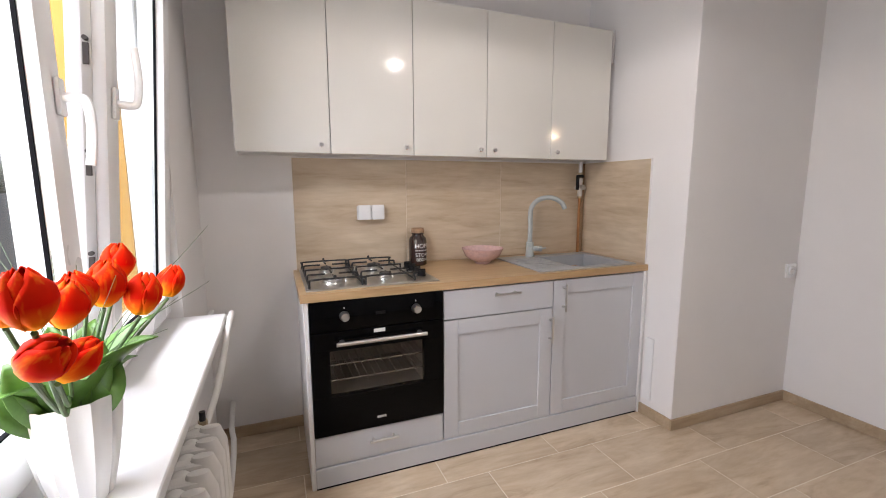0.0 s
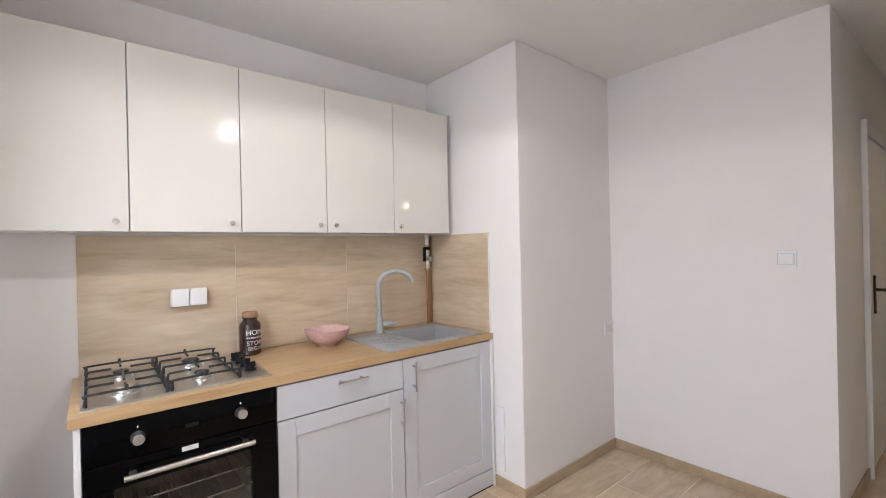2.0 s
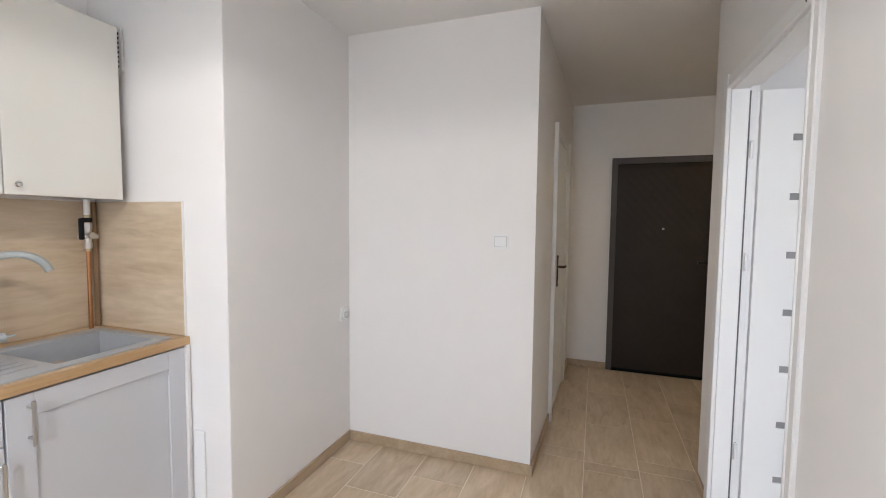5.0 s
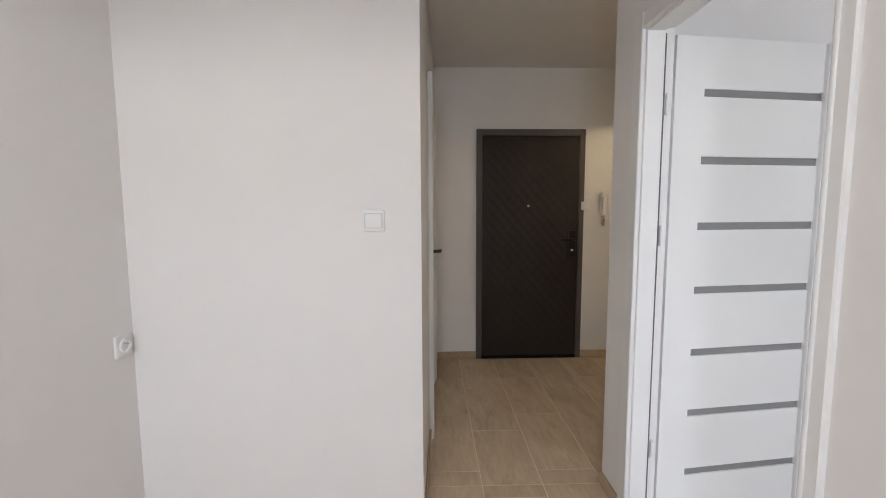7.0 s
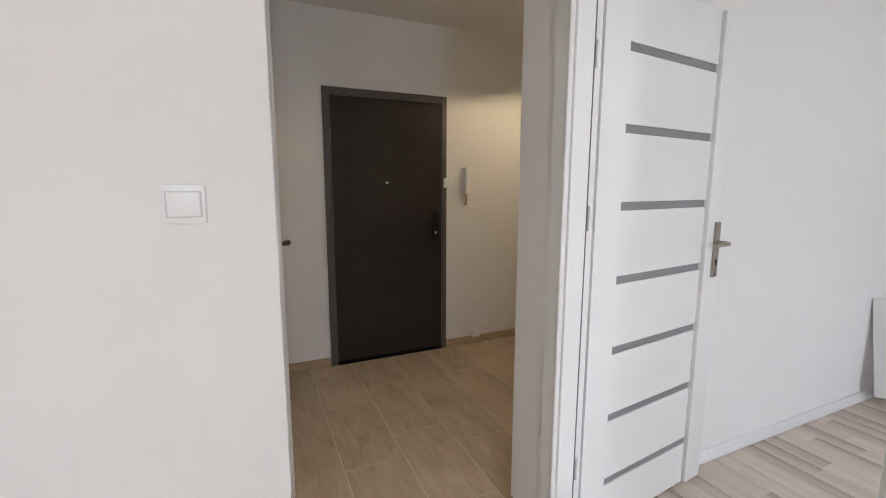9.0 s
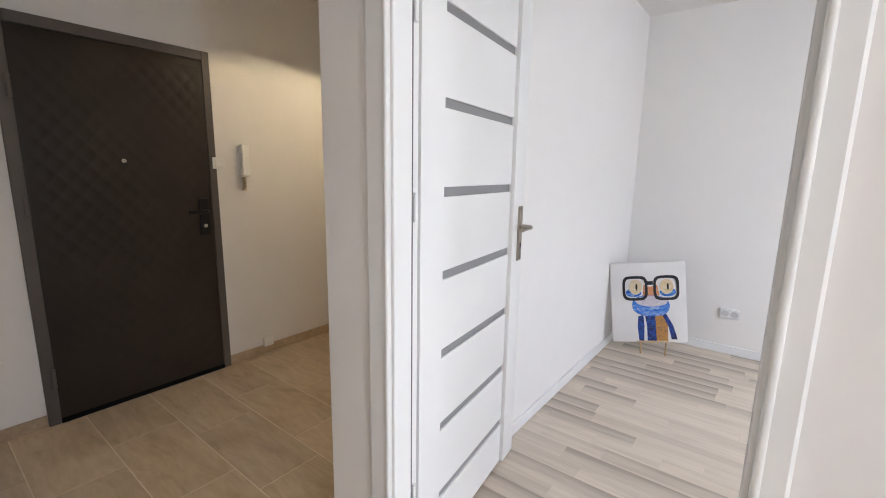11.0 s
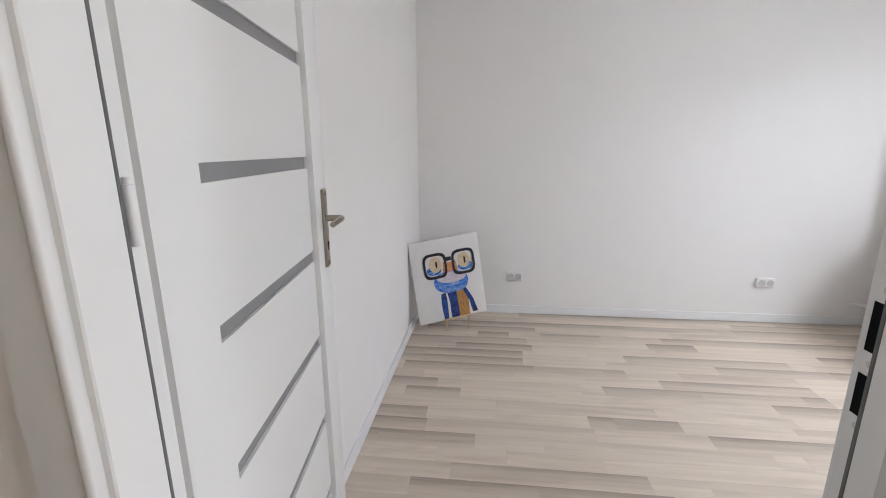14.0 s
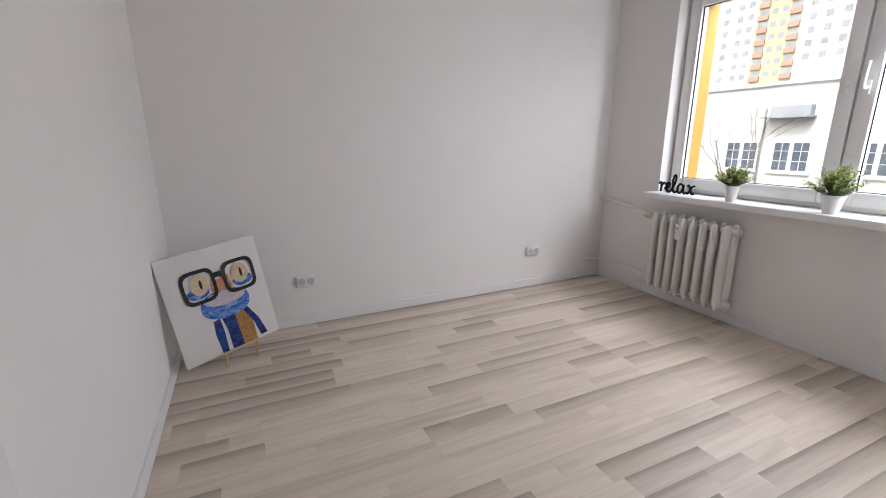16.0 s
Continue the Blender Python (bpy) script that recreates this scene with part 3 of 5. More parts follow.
def leaf_door(name, label, width, height, m, hinge_side):
    """A flush white leaf with seven inset grey glass strips; local x from the hinge edge, the seen face looks along -y."""
    t = tagged(new(name), label, "door", "", "structure")
    t.matrix_world = m
    z0, g0, g1 = 0.012, 0.140, width - 0.113
    zs = [1.749 - 0.2565 * k for k in range(7)]
    part("stile", box(g1 + 0.0008, -0.016, z0, width, 0.0405, height, 0.003, 2), DOOR, t)
    outline = [(0.015, z0), (g1, z0)]
    for z in reversed(zs):
        outline += [(g1, z - 0.015), (g0, z - 0.015), (g0, z + 0.015), (g1, z + 0.015)]
    part("panel", slab(outline + [(g1, height), (0.015, height)], 0, 0.04), DOOR, t)
    part("lip", box(-0.004, 0.0175, z0, 0.0148, 0.040, height, 0.003, 2), DOOR, t)
    for z in zs:
        part("glass_strip", box(g0, 0.007, z - 0.015, g1, 0.033, z + 0.015), STRIPG, t, "grey satin glass strip")
    lever(t, Matrix.Translation((width - 0.044, -0.016, 1.045)), -1)
    lever(t, Matrix.Translation((width - 0.048, 0.04, 1.045)) @ Matrix.Rotation(math.pi, 4, "Z"), 1)
    return t


# the room's door, swung a little past square into the room
leaf_door("door_1", "white door with seven grey glass strips standing wide open", 0.783, 1.955, pose(3.2365, -0.505, 0) @ pose(0, 0, 0, 0, 0, -82.9), 1)

t = casing("door_frame", BD0, BD1, BDZ - 0.0, HN + 0.12, HN, 0.07, "white door frame of a closed hall door")
t.matrix_world = SKEW @ t.matrix_world
tt = tagged(new("door_2"), "closed plain white inner door off the hall", "door", "", "structure")
tt.matrix_world = SKEW @ pose(BD0 + 0.024, HN - 0.008, 0)
part("leaf", box(0, 0, 0.01, BD1 - BD0 - 0.048, 0.04, BDZ - 0.026, 0.002), DOOR, tt)
lever(tt, Matrix.Translation((0.17, 0, 1.02)), 1, BRONZE, "dark bronze handle plate")


def entrance_door():
    t = tagged(new("door_3"), "closed dark brown padded entrance door with a quilted pattern", "door", "", "structure")
    t.matrix_world = pose(HE, (ED0 + ED1) / 2, 0, 0, 0, -90)
    w = (ED1 - ED0) / 2
    # local x runs along -y of the world, local -y looks into the hall
    f = part("door_frame", join(box(-w, -0.02, 0, -w + 0.055, 0.1, EDZ, 0.003), box(w - 0.043, -0.02, 0, w, 0.1, EDZ, 0.003),
                                box(-w + 0.055, -0.0195, EDZ - 0.052, w - 0.043, 0.1, EDZ - 0.0005, 0.003)), DARKFRAME, t, "dark grey-brown steel frame")
    lw = w - 0.048
    part("leaf", box(-lw, -0.024, 0.012, lw, 0.03, EDZ - 0.056, 0.006, 2), DARKDOOR, t)
    bm, nx, nz = bmesh.new(), 96, 216
    x0, z0, sx, sz = -lw + 0.012, 0.03, (2 * lw - 0.024) / nx, (EDZ - 0.125) / nz
    grid = [[None] * (nz + 1) for _ in range(nx + 1)]
    for i in range(nx + 1):
        for k in range(nz + 1):
            x, z = x0 + i * sx, z0 + k * sz
            a, b = (x + z * 0.85) / 0.085, (x - z * 0.85) / 0.085
            puff = 0.0044 * (abs(math.sin(math.pi * a)) * abs(math.sin(math.pi * b))) ** 0.5
            rim = min(1.0, 12 * min(i / nx, 1 - i / nx), 25 * min(k / nz, 1 - k / nz))
            grid[i][k] = bm.verts.new((x, -0.0245 - puff * rim, z))
    for i in range(nx):
        for k in range(nz):
            bm.faces.new((grid[i][k], grid[i + 1][k], grid[i + 1][k + 1], grid[i][k + 1]))
    part("padding", bm, DARKDOOR, t, "quilted dark leatherette")
    pl = part("handle_plate", box(0.33, -0.042, 0.89, 0.382, -0.028, 1.115, 0.004, 2), BLACKP, t, "black handle plate")
    part("lever", tube(smooth_path([(0.356, -0.04, 1.04), (0.356, -0.085, 1.04), (0.345, -0.093, 1.04), (0.30, -0.095, 1.04), (0.245, -0.09, 1.04)], 4), 0.01, 10), BLACKP, pl)
    part("lock", rod((0.356, -0.046, 0.95), (0.356, -0.038, 0.95), 0.011, n=16), STEEL, pl, "steel lock cylinder")
    part("peephole", join(rod((-0.02, -0.034, 1.325), (-0.02, -0.022, 1.325), 0.010, n=20), rod((-0.02, -0.037, 1.325), (-0.02, -0.033, 1.325), 0.006, n=16)), SATIN, t, "small metal peephole")
    for z in (0.25, 1.1, 1.64):
        part("hinge", rod((-lw - 0.008, -0.03, z - 0.05), (-lw - 0.008, -0.03, z + 0.05), 0.010, n=12), DARKFRAME, t)
    part("sweep", box(-lw, -0.03, 0.003, lw, -0.022, 0.03, 0.002), GASKET, t, "black bottom seal")


entrance_door()

# ---- windows ----


def sash(t, name, y0, y1, z0, z1, m, w=0.075):
    """One sash about the plane x = 0; its inner face looks along +x."""
    s = part(name, moved(join(box(-0.05, y0, z0, 0.022, y0 + w, z1, 0.006, 2), box(-0.05, y1 - w, z0, 0.022, y1, z1, 0.006, 2),
                              box(-0.05, y0 + w, z0, 0.0215, y1 - w, z0 + w, 0.006, 2), box(-0.05, y0 + w, z1 - w, 0.0215, y1 - w, z1, 0.006, 2)), m), PVC, t)
    e = 0.004
    a, b, c, d = y0 + w, y1 - w, z0 + w, z1 - w
    part("gasket", moved(join(box(-0.007, a - 0.001, c, 0.000, a + e, d), box(-0.007, b - e, c, 0.000, b + 0.001, d), box(-0.007, a + e, c - 0.001, 0.000, b - e, c + e), box(-0.007, a + e, d - e, 0.000, b - e, d + 0.001)), m), GASKET, s)
    p = part("pane", moved(box(-0.016, a, c, -0.008, b, d), m), PANE, s, "clear window glass")
    p.visible_shadow = False
    return s


def grip(s, y, z, m, down=True):
    k = -1 if down else 1
    h = part("handle", moved(join(box(0.022, y - 0.014, z - 0.035, 0.032, y + 0.014, z + 0.035, 0.005, 2),
                                  tube(smooth_path([(0.03, y, z), (0.058, y, z), (0.068, y, z + k * 0.012), (0.07, y, z + k * 0.06), (0.062, y, z + k * 0.125)], 5), 0.009, 10)), m), PVC, s, "white window handle")
    return h


def window(name, label, y0, y1, z0, z1, x, mid, tilt=0.0):
    t = tagged(new(name), label, "window", "", "structure")
    t.matrix_world = pose(x, 0, 0)
    f = 0.05
    part("window_frame", join(box(-0.06, y0, z0, 0, y0 + f, z1, 0.004), box(-0.06, y1 - f, z0, 0, y1, z1, 0.004), box(-0.06, y0 + f, z0, -0.0005, y1 - f, z0 + f, 0.004),
                              box(-0.06, y0 + f, z1 - f, -0.0005, y1 - f, z1, 0.004)), PVC, t)
    mu = part("mullion", box(-0.06, mid - 0.035, z0 + f, -0.001, mid + (0.01 if tilt else 0.035), z1 - f, 0.004), PVC, t)
    one = Matrix()
    tilted = Matrix.Translation((0, 0, z0 + 0.03)) @ Matrix.Rotation(radians(tilt), 4, "Y") @ Matrix.Translation((0, 0, -z0 - 0.03))
    a = sash(t, "sash", y0 + 0.025, mid - 0.006, z0 + 0.03, z1 - 0.03, one)
    b = sash(t, "sash", mid + 0.006 + (0.075 if tilt else 0), y1 - 0.025, z0 + 0.03, z1 - 0.03, tilted)
    if tilt:
        grip(a, mid - 0.030, z0 + 0.64, one)
    else:
        part("rosette", join(box(0.022, mid - 0.058, z0 + 0.61, 0.031, mid - 0.032, z0 + 0.68, 0.005, 2), rod((0.03, mid - 0.045, z0 + 0.645), (0.046, mid - 0.045, z0 + 0.645), 0.011, n=14)), PVC, a, "white window handle rosette")
    e = mid + 0.006 + (0.075 if tilt else 0)
    grip(b, e + 0.037, z0 + (0.66 if tilt else 0.635), tilted, False)
    if tilt:
        part("lock_strip", moved(box(-0.020, e - 0.0022, z0 + 0.08, -0.002, e - 0.0002, z1 - 0.08), tilted), STEEL, b, "steel locking strip on the sash edge")
        for z in (z0 + 0.30, z0 + 0.52, z0 + 0.75, z0 + 0.92):
            part("lock_bolt", moved(join(box(-0.017, e - 0.006, z - 0.022, -0.006, e - 0.0023, z + 0.022, 0.001), rod((-0.011, e - 0.012, z + 0.03), (-0.011, e - 0.002, z + 0.03), 0.005, n=10)), tilted), DARKFRAME, b, "dark lock bolt")
    return t


window("window_1", "white plastic kitchen window with one sash tilted open", KW[0], KW[1], KW[2], KW[3], 0.025, 1.09, 4.2)
window("window_2", "white plastic two-sash window above the radiator", RW[0], RW[1], RW[2], RW[3], -0.03, -1.72)
solid("window_sill_1", box(-0.035, KW[0] - 0.02, KW[2] - 0.03, 0.222, KW[1] - 0.002, KW[2], 0.008, 3), SILL, "white window sill in the kitchen", "window sill", "structure")
solid("window_sill_2", box(-0.09, RW[0] - 0.025, RW[2] - 0.042, 0.205, RW[1] + 0.045, RW[2], 0.008, 3), SILL, "white window sill in the room", "window sill", "structure")
for nm, (a, b, c, d) in (("window_reveal_1", KW), ("window_reveal_2", RW)):
    xi = -0.04 if nm.endswith("1") else -0.095
    solid(nm, join(box(OUT - 0.08, a, c - 0.02, xi, a + 0.035, d), box(OUT - 0.08, b - 0.035, c - 0.02, xi, b, d), box(OUT - 0.08, a + 0.035, d - 0.03, xi, b - 0.035, d)), YELLOW, "yellow rendered outer window surround", "facade", "structure")
    solid("outer_sill", moved(box(-0.28, a + 0.035, -0.006, 0.12, b - 0.035, 0.006, 0.002), pose(OUT, 0, c + 0.005, 0, 5, 0)), PVC, "white sheet-metal outer sill", "window sill", "structure")

# ---- kitchen cabinets ----


def bar_handle(parent, x, y, z, length, upright):
    d = Vector((0, 0, 1)) if upright else Vector((1, 0, 0))
    c = Vector((x, y - 0.03, z))
    part("handle", join(rod(c - d * length / 2, c + d * length / 2, 0.006, n=14), rod(c - d * length * 0.35, c - d * length * 0.35 + Vector((0, 0.031, 0)), 0.005, n=10),
                        rod(c + d * length * 0.35, c + d * length * 0.35 + Vector((0, 0.031, 0)), 0.005, n=10)), STEEL, parent, "brushed steel bar handle")


def shaker(x0, x1, z0, z1, y, rail=0.072, flat=False):
    """A framed front: rails round a sunk panel."""
    if flat:
        return box(x0, y, z0, x1, y + 0.019, z1, 0.0015)
    return join(box(x0, y, z0, x0 + rail, y + 0.019, z1, 0.0015), box(x1 - rail, y, z0, x1, y + 0.019, z1, 0.0015),
                box(x0 + rail, y, z0, x1 - rail, y + 0.0188, z0 + rail, 0.0015), box(x0 + rail, y, z1 - rail, x1 - rail, y + 0.0188, z1, 0.0015),
                box(x0 + rail - 0.002, y + 0.008, z0 + rail - 0.002, x1 - rail + 0.002, y + 0.018, z1 - rail + 0.002))


def shaker_door(t, x0, x1, z0, z1, rail=0.072):
    d = part("door", box(x0 + rail - 0.002, 0.008, z0 + rail - 0.002, x1 - rail + 0.002, 0.018, z1 - rail + 0.002), GREY, t)
    for a, b in ((x0, x0 + rail), (x1 - rail, x1)):
        part("stile", box(a, 0, z0, b, 0.019, z1, 0.0015), GREY, d)
    for a, b in ((z0, z0 + rail), (z1 - rail, z1)):
        part("rail", box(x0 + rail, 0, a, x1 - rail, 0.0188, b, 0.0015), GREY, d)
    return d


def carcass(w, depth, z0, z1, top=True):
    return join(box(0, 0, z0, 0.016, depth, z1), box(w - 0.016, 0, z0, w, depth, z1), box(0.016, 0, z0, w - 0.016, depth, z0 + 0.016), box(0.016, 0, z1 - 0.016, w - 0.016, depth if top else 0.03, z1), box(0.016, depth - 0.006, z0 + 0.016, w - 0.016, depth, z1 - 0.016))


FY = 1.784   # plane of the lower fronts
TOPZ = 0.832  # underside of the worktop
# oven housing
t = thing("oven_cabinet", (0.502, FY, 0), "light grey oven housing with a drawer below the oven", "cabinet")
part("side_panel", box(-0.002, 0.0, 0, 0.016, 0.575, TOPZ, 0.001), CARC, t, "white side panel down to the floor")
part("side_panel", box(0.584, 0.022, 0.1, 0.6, 0.575, TOPZ, 0.001), CARC, t)
part("shelf", box(0.016, 0.022, 0.222, 0.584, 0.575, 0.236), CARC, t)
d = part("drawer_front", shaker(0.018, 0.598, 0.100, 0.236, 0, flat=True), GREY, t)
bar_handle(d, 0.312, 0, 0.187, 0.13, False)


def oven():
    t = thing("oven", (0.520, FY - 0.006, 0.240), "black glass built-in oven with a steel bar handle", "oven")
    w, h = 0.582, 0.588
    wx0, wx1, wz0, wz1 = 0.075, 0.49, 0.175, 0.375
    part("control_panel", box(0, 0, 0.462, w, 0.02, h, 0.003, 2), BLACKG, t)
    door = part("oven_door", join(box(0, 0, 0, w, 0.03, wz0, 0.002), box(0, 0, wz1, w, 0.03, 0.458, 0.002), box(0, 0, wz0, wx0, 0.03, wz1), box(wx1, 0, wz0, w, 0.03, wz1)), BLACKG, t)
    part("window_pane", box(wx0, 0.003, wz0, wx1, 0.008, wz1), OVENPANE, door, "smoky oven window")
    part("handle", join(rod((0.10, -0.04, 0.415), (0.49, -0.04, 0.415), 0.009, n=16), box(0.115, -0.038, 0.408, 0.135, 0.001, 0.422, 0.003), box(0.455, -0.038, 0.408, 0.475, 0.001, 0.422, 0.003)), STEEL, door, "brushed steel bar handle")
    for x in (0.14, 0.452):
        k = part("knob", join(rod((x, -0.026, 0.523), (x, 0.0, 0.523), 0.018, 0.021, n=28), rod((x, -0.030, 0.523), (x, -0.026, 0.523), 0.0165, 0.018, n=28)), STEEL, t, "round steel knob")
        part("mark", box(x - 0.0015, -0.0006, 0.553, x + 0.0015, 0.0, 0.561), INK, k, "white dial mark")
    part("sticker", box(0.262, -0.0012, 0.436, 0.312, -0.0002, 0.452), INK, t, "white sticker")
    part("clock", box(0.272, -0.0006, 0.515, 0.315, -0.0001, 0.528), BLACKP, t, "dark clock display")
    part("badge", join(*[box(0.268 + 0.0085 * k, -0.0008, 0.042, 0.274 + 0.0085 * k, -0.0001, 0.052) for k in range(5)]), INK, t, "small pale badge")
    part("cavity", join(box(0.05, 0.5, 0.12, 0.53, 0.51, 0.42), box(0.05, 0.03, 0.12, 0.06, 0.5, 0.42), box(0.52, 0.03, 0.12, 0.53, 0.5, 0.42), box(0.06, 0.03, 0.12, 0.52, 0.5, 0.13), box(0.06, 0.03, 0.41, 0.52, 0.5, 0.42)), CAVITY, t)
    for z in (0.22, 0.29):
        rack = [rod((0.062, y, z), (0.518, y, z), 0.003, n=8) for y in (0.06, 0.48)] + [rod((0.075 + 0.033 * k, 0.05, z + 0.004), (0.075 + 0.033 * k, 0.49, z + 0.004), 0.002, n=6) for k in range(14)]
        part("rack", join(*rack), CHROME, t, "chrome wire rack")


oven()
# unit with a drawer over a door
t = thing("base_cabinet", (1.104, FY, 0), "light grey shaker cabinet with a drawer and a door", "cabinet")
part("body", moved(carcass(0.598, 0.55, 0.1, TOPZ - 0.012), Matrix.Translation((0, 0.021, 0))), CARC, t)
d = part("drawer_front", shaker(0.003, 0.597, 0.688, 0.823, 0, flat=True), GREY, t)
bar_handle(d, 0.322, 0, 0.789, 0.14, False)
d = shaker_door(t, 0.003, 0.597, 0.100, 0.682)
bar_handle(d, 0.582, 0, 0.575, 0.14, True)
t = thing("base_cabinet", (1.704, FY, 0), "light grey shaker sink cabinet with one tall door", "cabinet")
part("body", moved(carcass(0.594, 0.55, 0.1, TOPZ - 0.012, False), Matrix.Translation((0, 0.021, 0))), CARC, t)
d = shaker_door(t, 0.003, 0.594, 0.100, 0.823)
bar_handle(d, 0.058, 0, 0.735, 0.14, True)
solid("end_panel", box(2.2985, FY - 0.012, 0, 2.3145, 2.34, TOPZ, 0.001), CARC, "white end panel of the kitchen units", "panel")
solid("plinth", box(0.5185, FY - 0.006, 0.009, 2.2983, FY + 0.012, 0.096, 0.001), GREY, "light grey plinth below the cabinets", "plinth")
# no real seal: this black strip paints the shadow gap below the plinth
solid("plinth_seal", box(0.5185, FY - 0.003, 0.0005, 2.2983, FY + 0.010, 0.0088), GASKET, "black strip painted as the shadow gap under the grey plinth", "seal")

# worktop, cut out for the sink bowl
SX0, SX1, SY0, SY1 = 1.635, 2.26, 1.805, 2.26
BX0, BX1, BY0, BY1 = 1.875, 2.215, 1.850, 2.185
W0, W1 = 1.776, 2.3445
solid("worktop", ring_slab((0.488, W0, 2.318, W1), (BX0 - 0.01, BY0 - 0.01, BX1 + 0.01, BY1 + 0.01), TOPZ, 0.866), OAK,
      "oak laminate worktop over the kitchen units", "worktop")

# upper units: three single doors and a double one
UY, UZ0, UZ1 = 2.083, 1.447, 2.172


def crystal_knob(door, x, z):
    part("knob", join(lathe([(0.0045, 0), (0.0045, 0.012), (0.010, 0.016), (0.0125, 0.024), (0.009, 0.031), (0.0, 0.033)], 10)), CHROME, door, "faceted crystal knob").matrix_basis = pose(x, 0, z, 90, 0, 0)


for x, n, knobs in ((0.270, 1, (0.357,)), (0.670, 1, (0.357,)), (1.070, 2, (0.357, 0.438)), (1.870, 1, (0.032,))):
    w = 0.4 * n
    t = thing("wall_cabinet", (x, UY, UZ0), "cream white gloss wall cabinet with %s" % ("two doors" if n == 2 else "one door"), "cabinet", "wall cabinets over the worktop")
    part("body", moved(carcass(w - 0.001, 0.244, 0.004, UZ1 - UZ0 - 0.004), Matrix.Translation((0, 0.021, 0))), CARC, t)
    for k in range(n):
        d = part("door", box(0.4 * k + 0.0018, 0, 0, 0.4 * k + 0.3982, 0.018, UZ1 - UZ0, 0.0012), GLOSS, t)
        crystal_knob(d, knobs[k], 0.036)

# splashback of wood-look tiles
t = tagged(new("splashback"), "oak-look wall tiles behind the worktop", "splashback", "", "structure")
for a, b in ((0.508, 1.102), (1.105, 1.699), (1.702, CX - 0.012)):
    part("tile", box(a, NY - 0.010, 0.867, b, NY, 1.440, 0.001), SPLASH, t)
o = part("tile", box(0, -0.010, 0.867, 0.545, 0, 1.440, 0.001), SPLASH, t)
o.matrix_basis = pose(CX, 1.794 + 0.545, 0, 0, 0, -90)
part("grout", box(0.506, NY - 0.0075, 0.867, CX - 0.0115, NY - 0.0005, 1.441), GROUT, t)
part("edge_strip", box(CX - 0.011, 1.7905, 0.867, CX, 1.7938, 1.442), INK, t, "white edge strip")

# ---- on and around the worktop ----
WT = 0.866


def gas_hob():
    t = thing("gas_hob", (0.515, 1.815, WT), "steel gas hob with black grates and four burners", "hob")
    w, h = 0.585, 0.505
    part("tray", join(box(0, 0, 0, w, h, 0.007, 0.003, 2), box(0.012, 0.012, 0.007, w - 0.012, h - 0.012, 0.0085, 0.001)), STEEL, t)
    for x, y, r in ((0.122, 0.135, 0.045), (0.122, 0.375, 0.028), (0.362, 0.135, 0.028), (0.362, 0.375, 0.036)):
        b = part("burner", lathe([(r * 1.25, 0.0085), (r * 1.2, 0.013), (r, 0.016), (r * 0.98, 0.026), (r * 0.9, 0.028), (0, 0.028)], 28, x, y), STEEL, t)
        part("burner_cap", lathe([(r * 0.92, 0.0282), (r * 0.94, 0.032), (r * 0.85, 0.036), (0, 0.0365)], 28, x, y), IRON if r < 0.04 else STEEL, b, "burner cap")
        part("igniter", rod((x + r * 1.28, y - r * 0.3, 0.008), (x + r * 1.28, y - r * 0.3, 0.024), 0.003, n=8), CERAMIC, b, "white igniter")
    for gx in (0.012, 0.247):
        gw, zt = 0.228, 0.046
        bars = []
        for y in (0.02, h - 0.02):
            bars.append(tube(smooth_path([(gx, y, 0.012), (gx + 0.004, y, zt - 0.01), (gx + 0.012, y, zt), (gx + gw - 0.012, y, zt), (gx + gw - 0.004, y, zt - 0.01), (gx + gw, y, 0.012)], 3), 0.0042, 8))
        for x in (gx + 0.003, gx + gw - 0.003):
            bars.append(tube([(x, 0.02, 0.016), (x, h - 0.02, 0.016)], 0.0042, 8))
        for y in (0.135, 0.375):
            cxx = gx + 0.11
            for ex, ey in ((1, 0), (-1, 0)):
                xe = gx + gw - 0.003 if ex > 0 else gx + 0.003
                bars.append(tube(smooth_path([(xe, y, 0.016), (xe - ex * 0.002, y, zt - 0.006), (xe - ex * 0.012, y, zt), (cxx + ex * 0.03, y, zt)], 3), 0.0042, 8))
            ye = 0.02 if y < 0.25 else h - 0.02
            s = 1 if y < 0.25 else -1
            bars.append(tube([(cxx, ye, zt), (cxx, y - s * 0.03, zt)], 0.0042, 8))
            bars.append(tube([(cxx, 0.255, zt), (cxx, y + s * 0.03, zt)], 0.0042, 8))
            bars.append(box(cxx - 0.005, ye - 0.004, zt - 0.004, cxx + 0.005, ye + 0.004, zt + 0.016, 0.002))
        bars.append(tube([(gx + 0.003, 0.255, zt), (gx + gw - 0.003, 0.255, zt)], 0.0042, 8))
        for x in (gx + 0.004, gx + gw - 0.004):
            for y in (0.022, h - 0.022, 0.255):
                bars.append(rod((x, y, 0.008), (x, y, zt), 0.0045, n=8))
        part("grate", join(*bars), IRON, t, "black enamelled iron grate")
    for k in range(4):
        y = 0.115 + 0.075 * k
        part("knob", join(lathe([(0.021, 0.0085), (0.021, 0.014), (0.017, 0.016), (0.016, 0.034), (0.013, 0.036), (0, 0.036)], 24, 0.535, y), box(0.515, y - 0.004, 0.02, 0.555, y + 0.004, 0.041, 0.002)), BLACKP, t, "black control knob")


gas_hob()


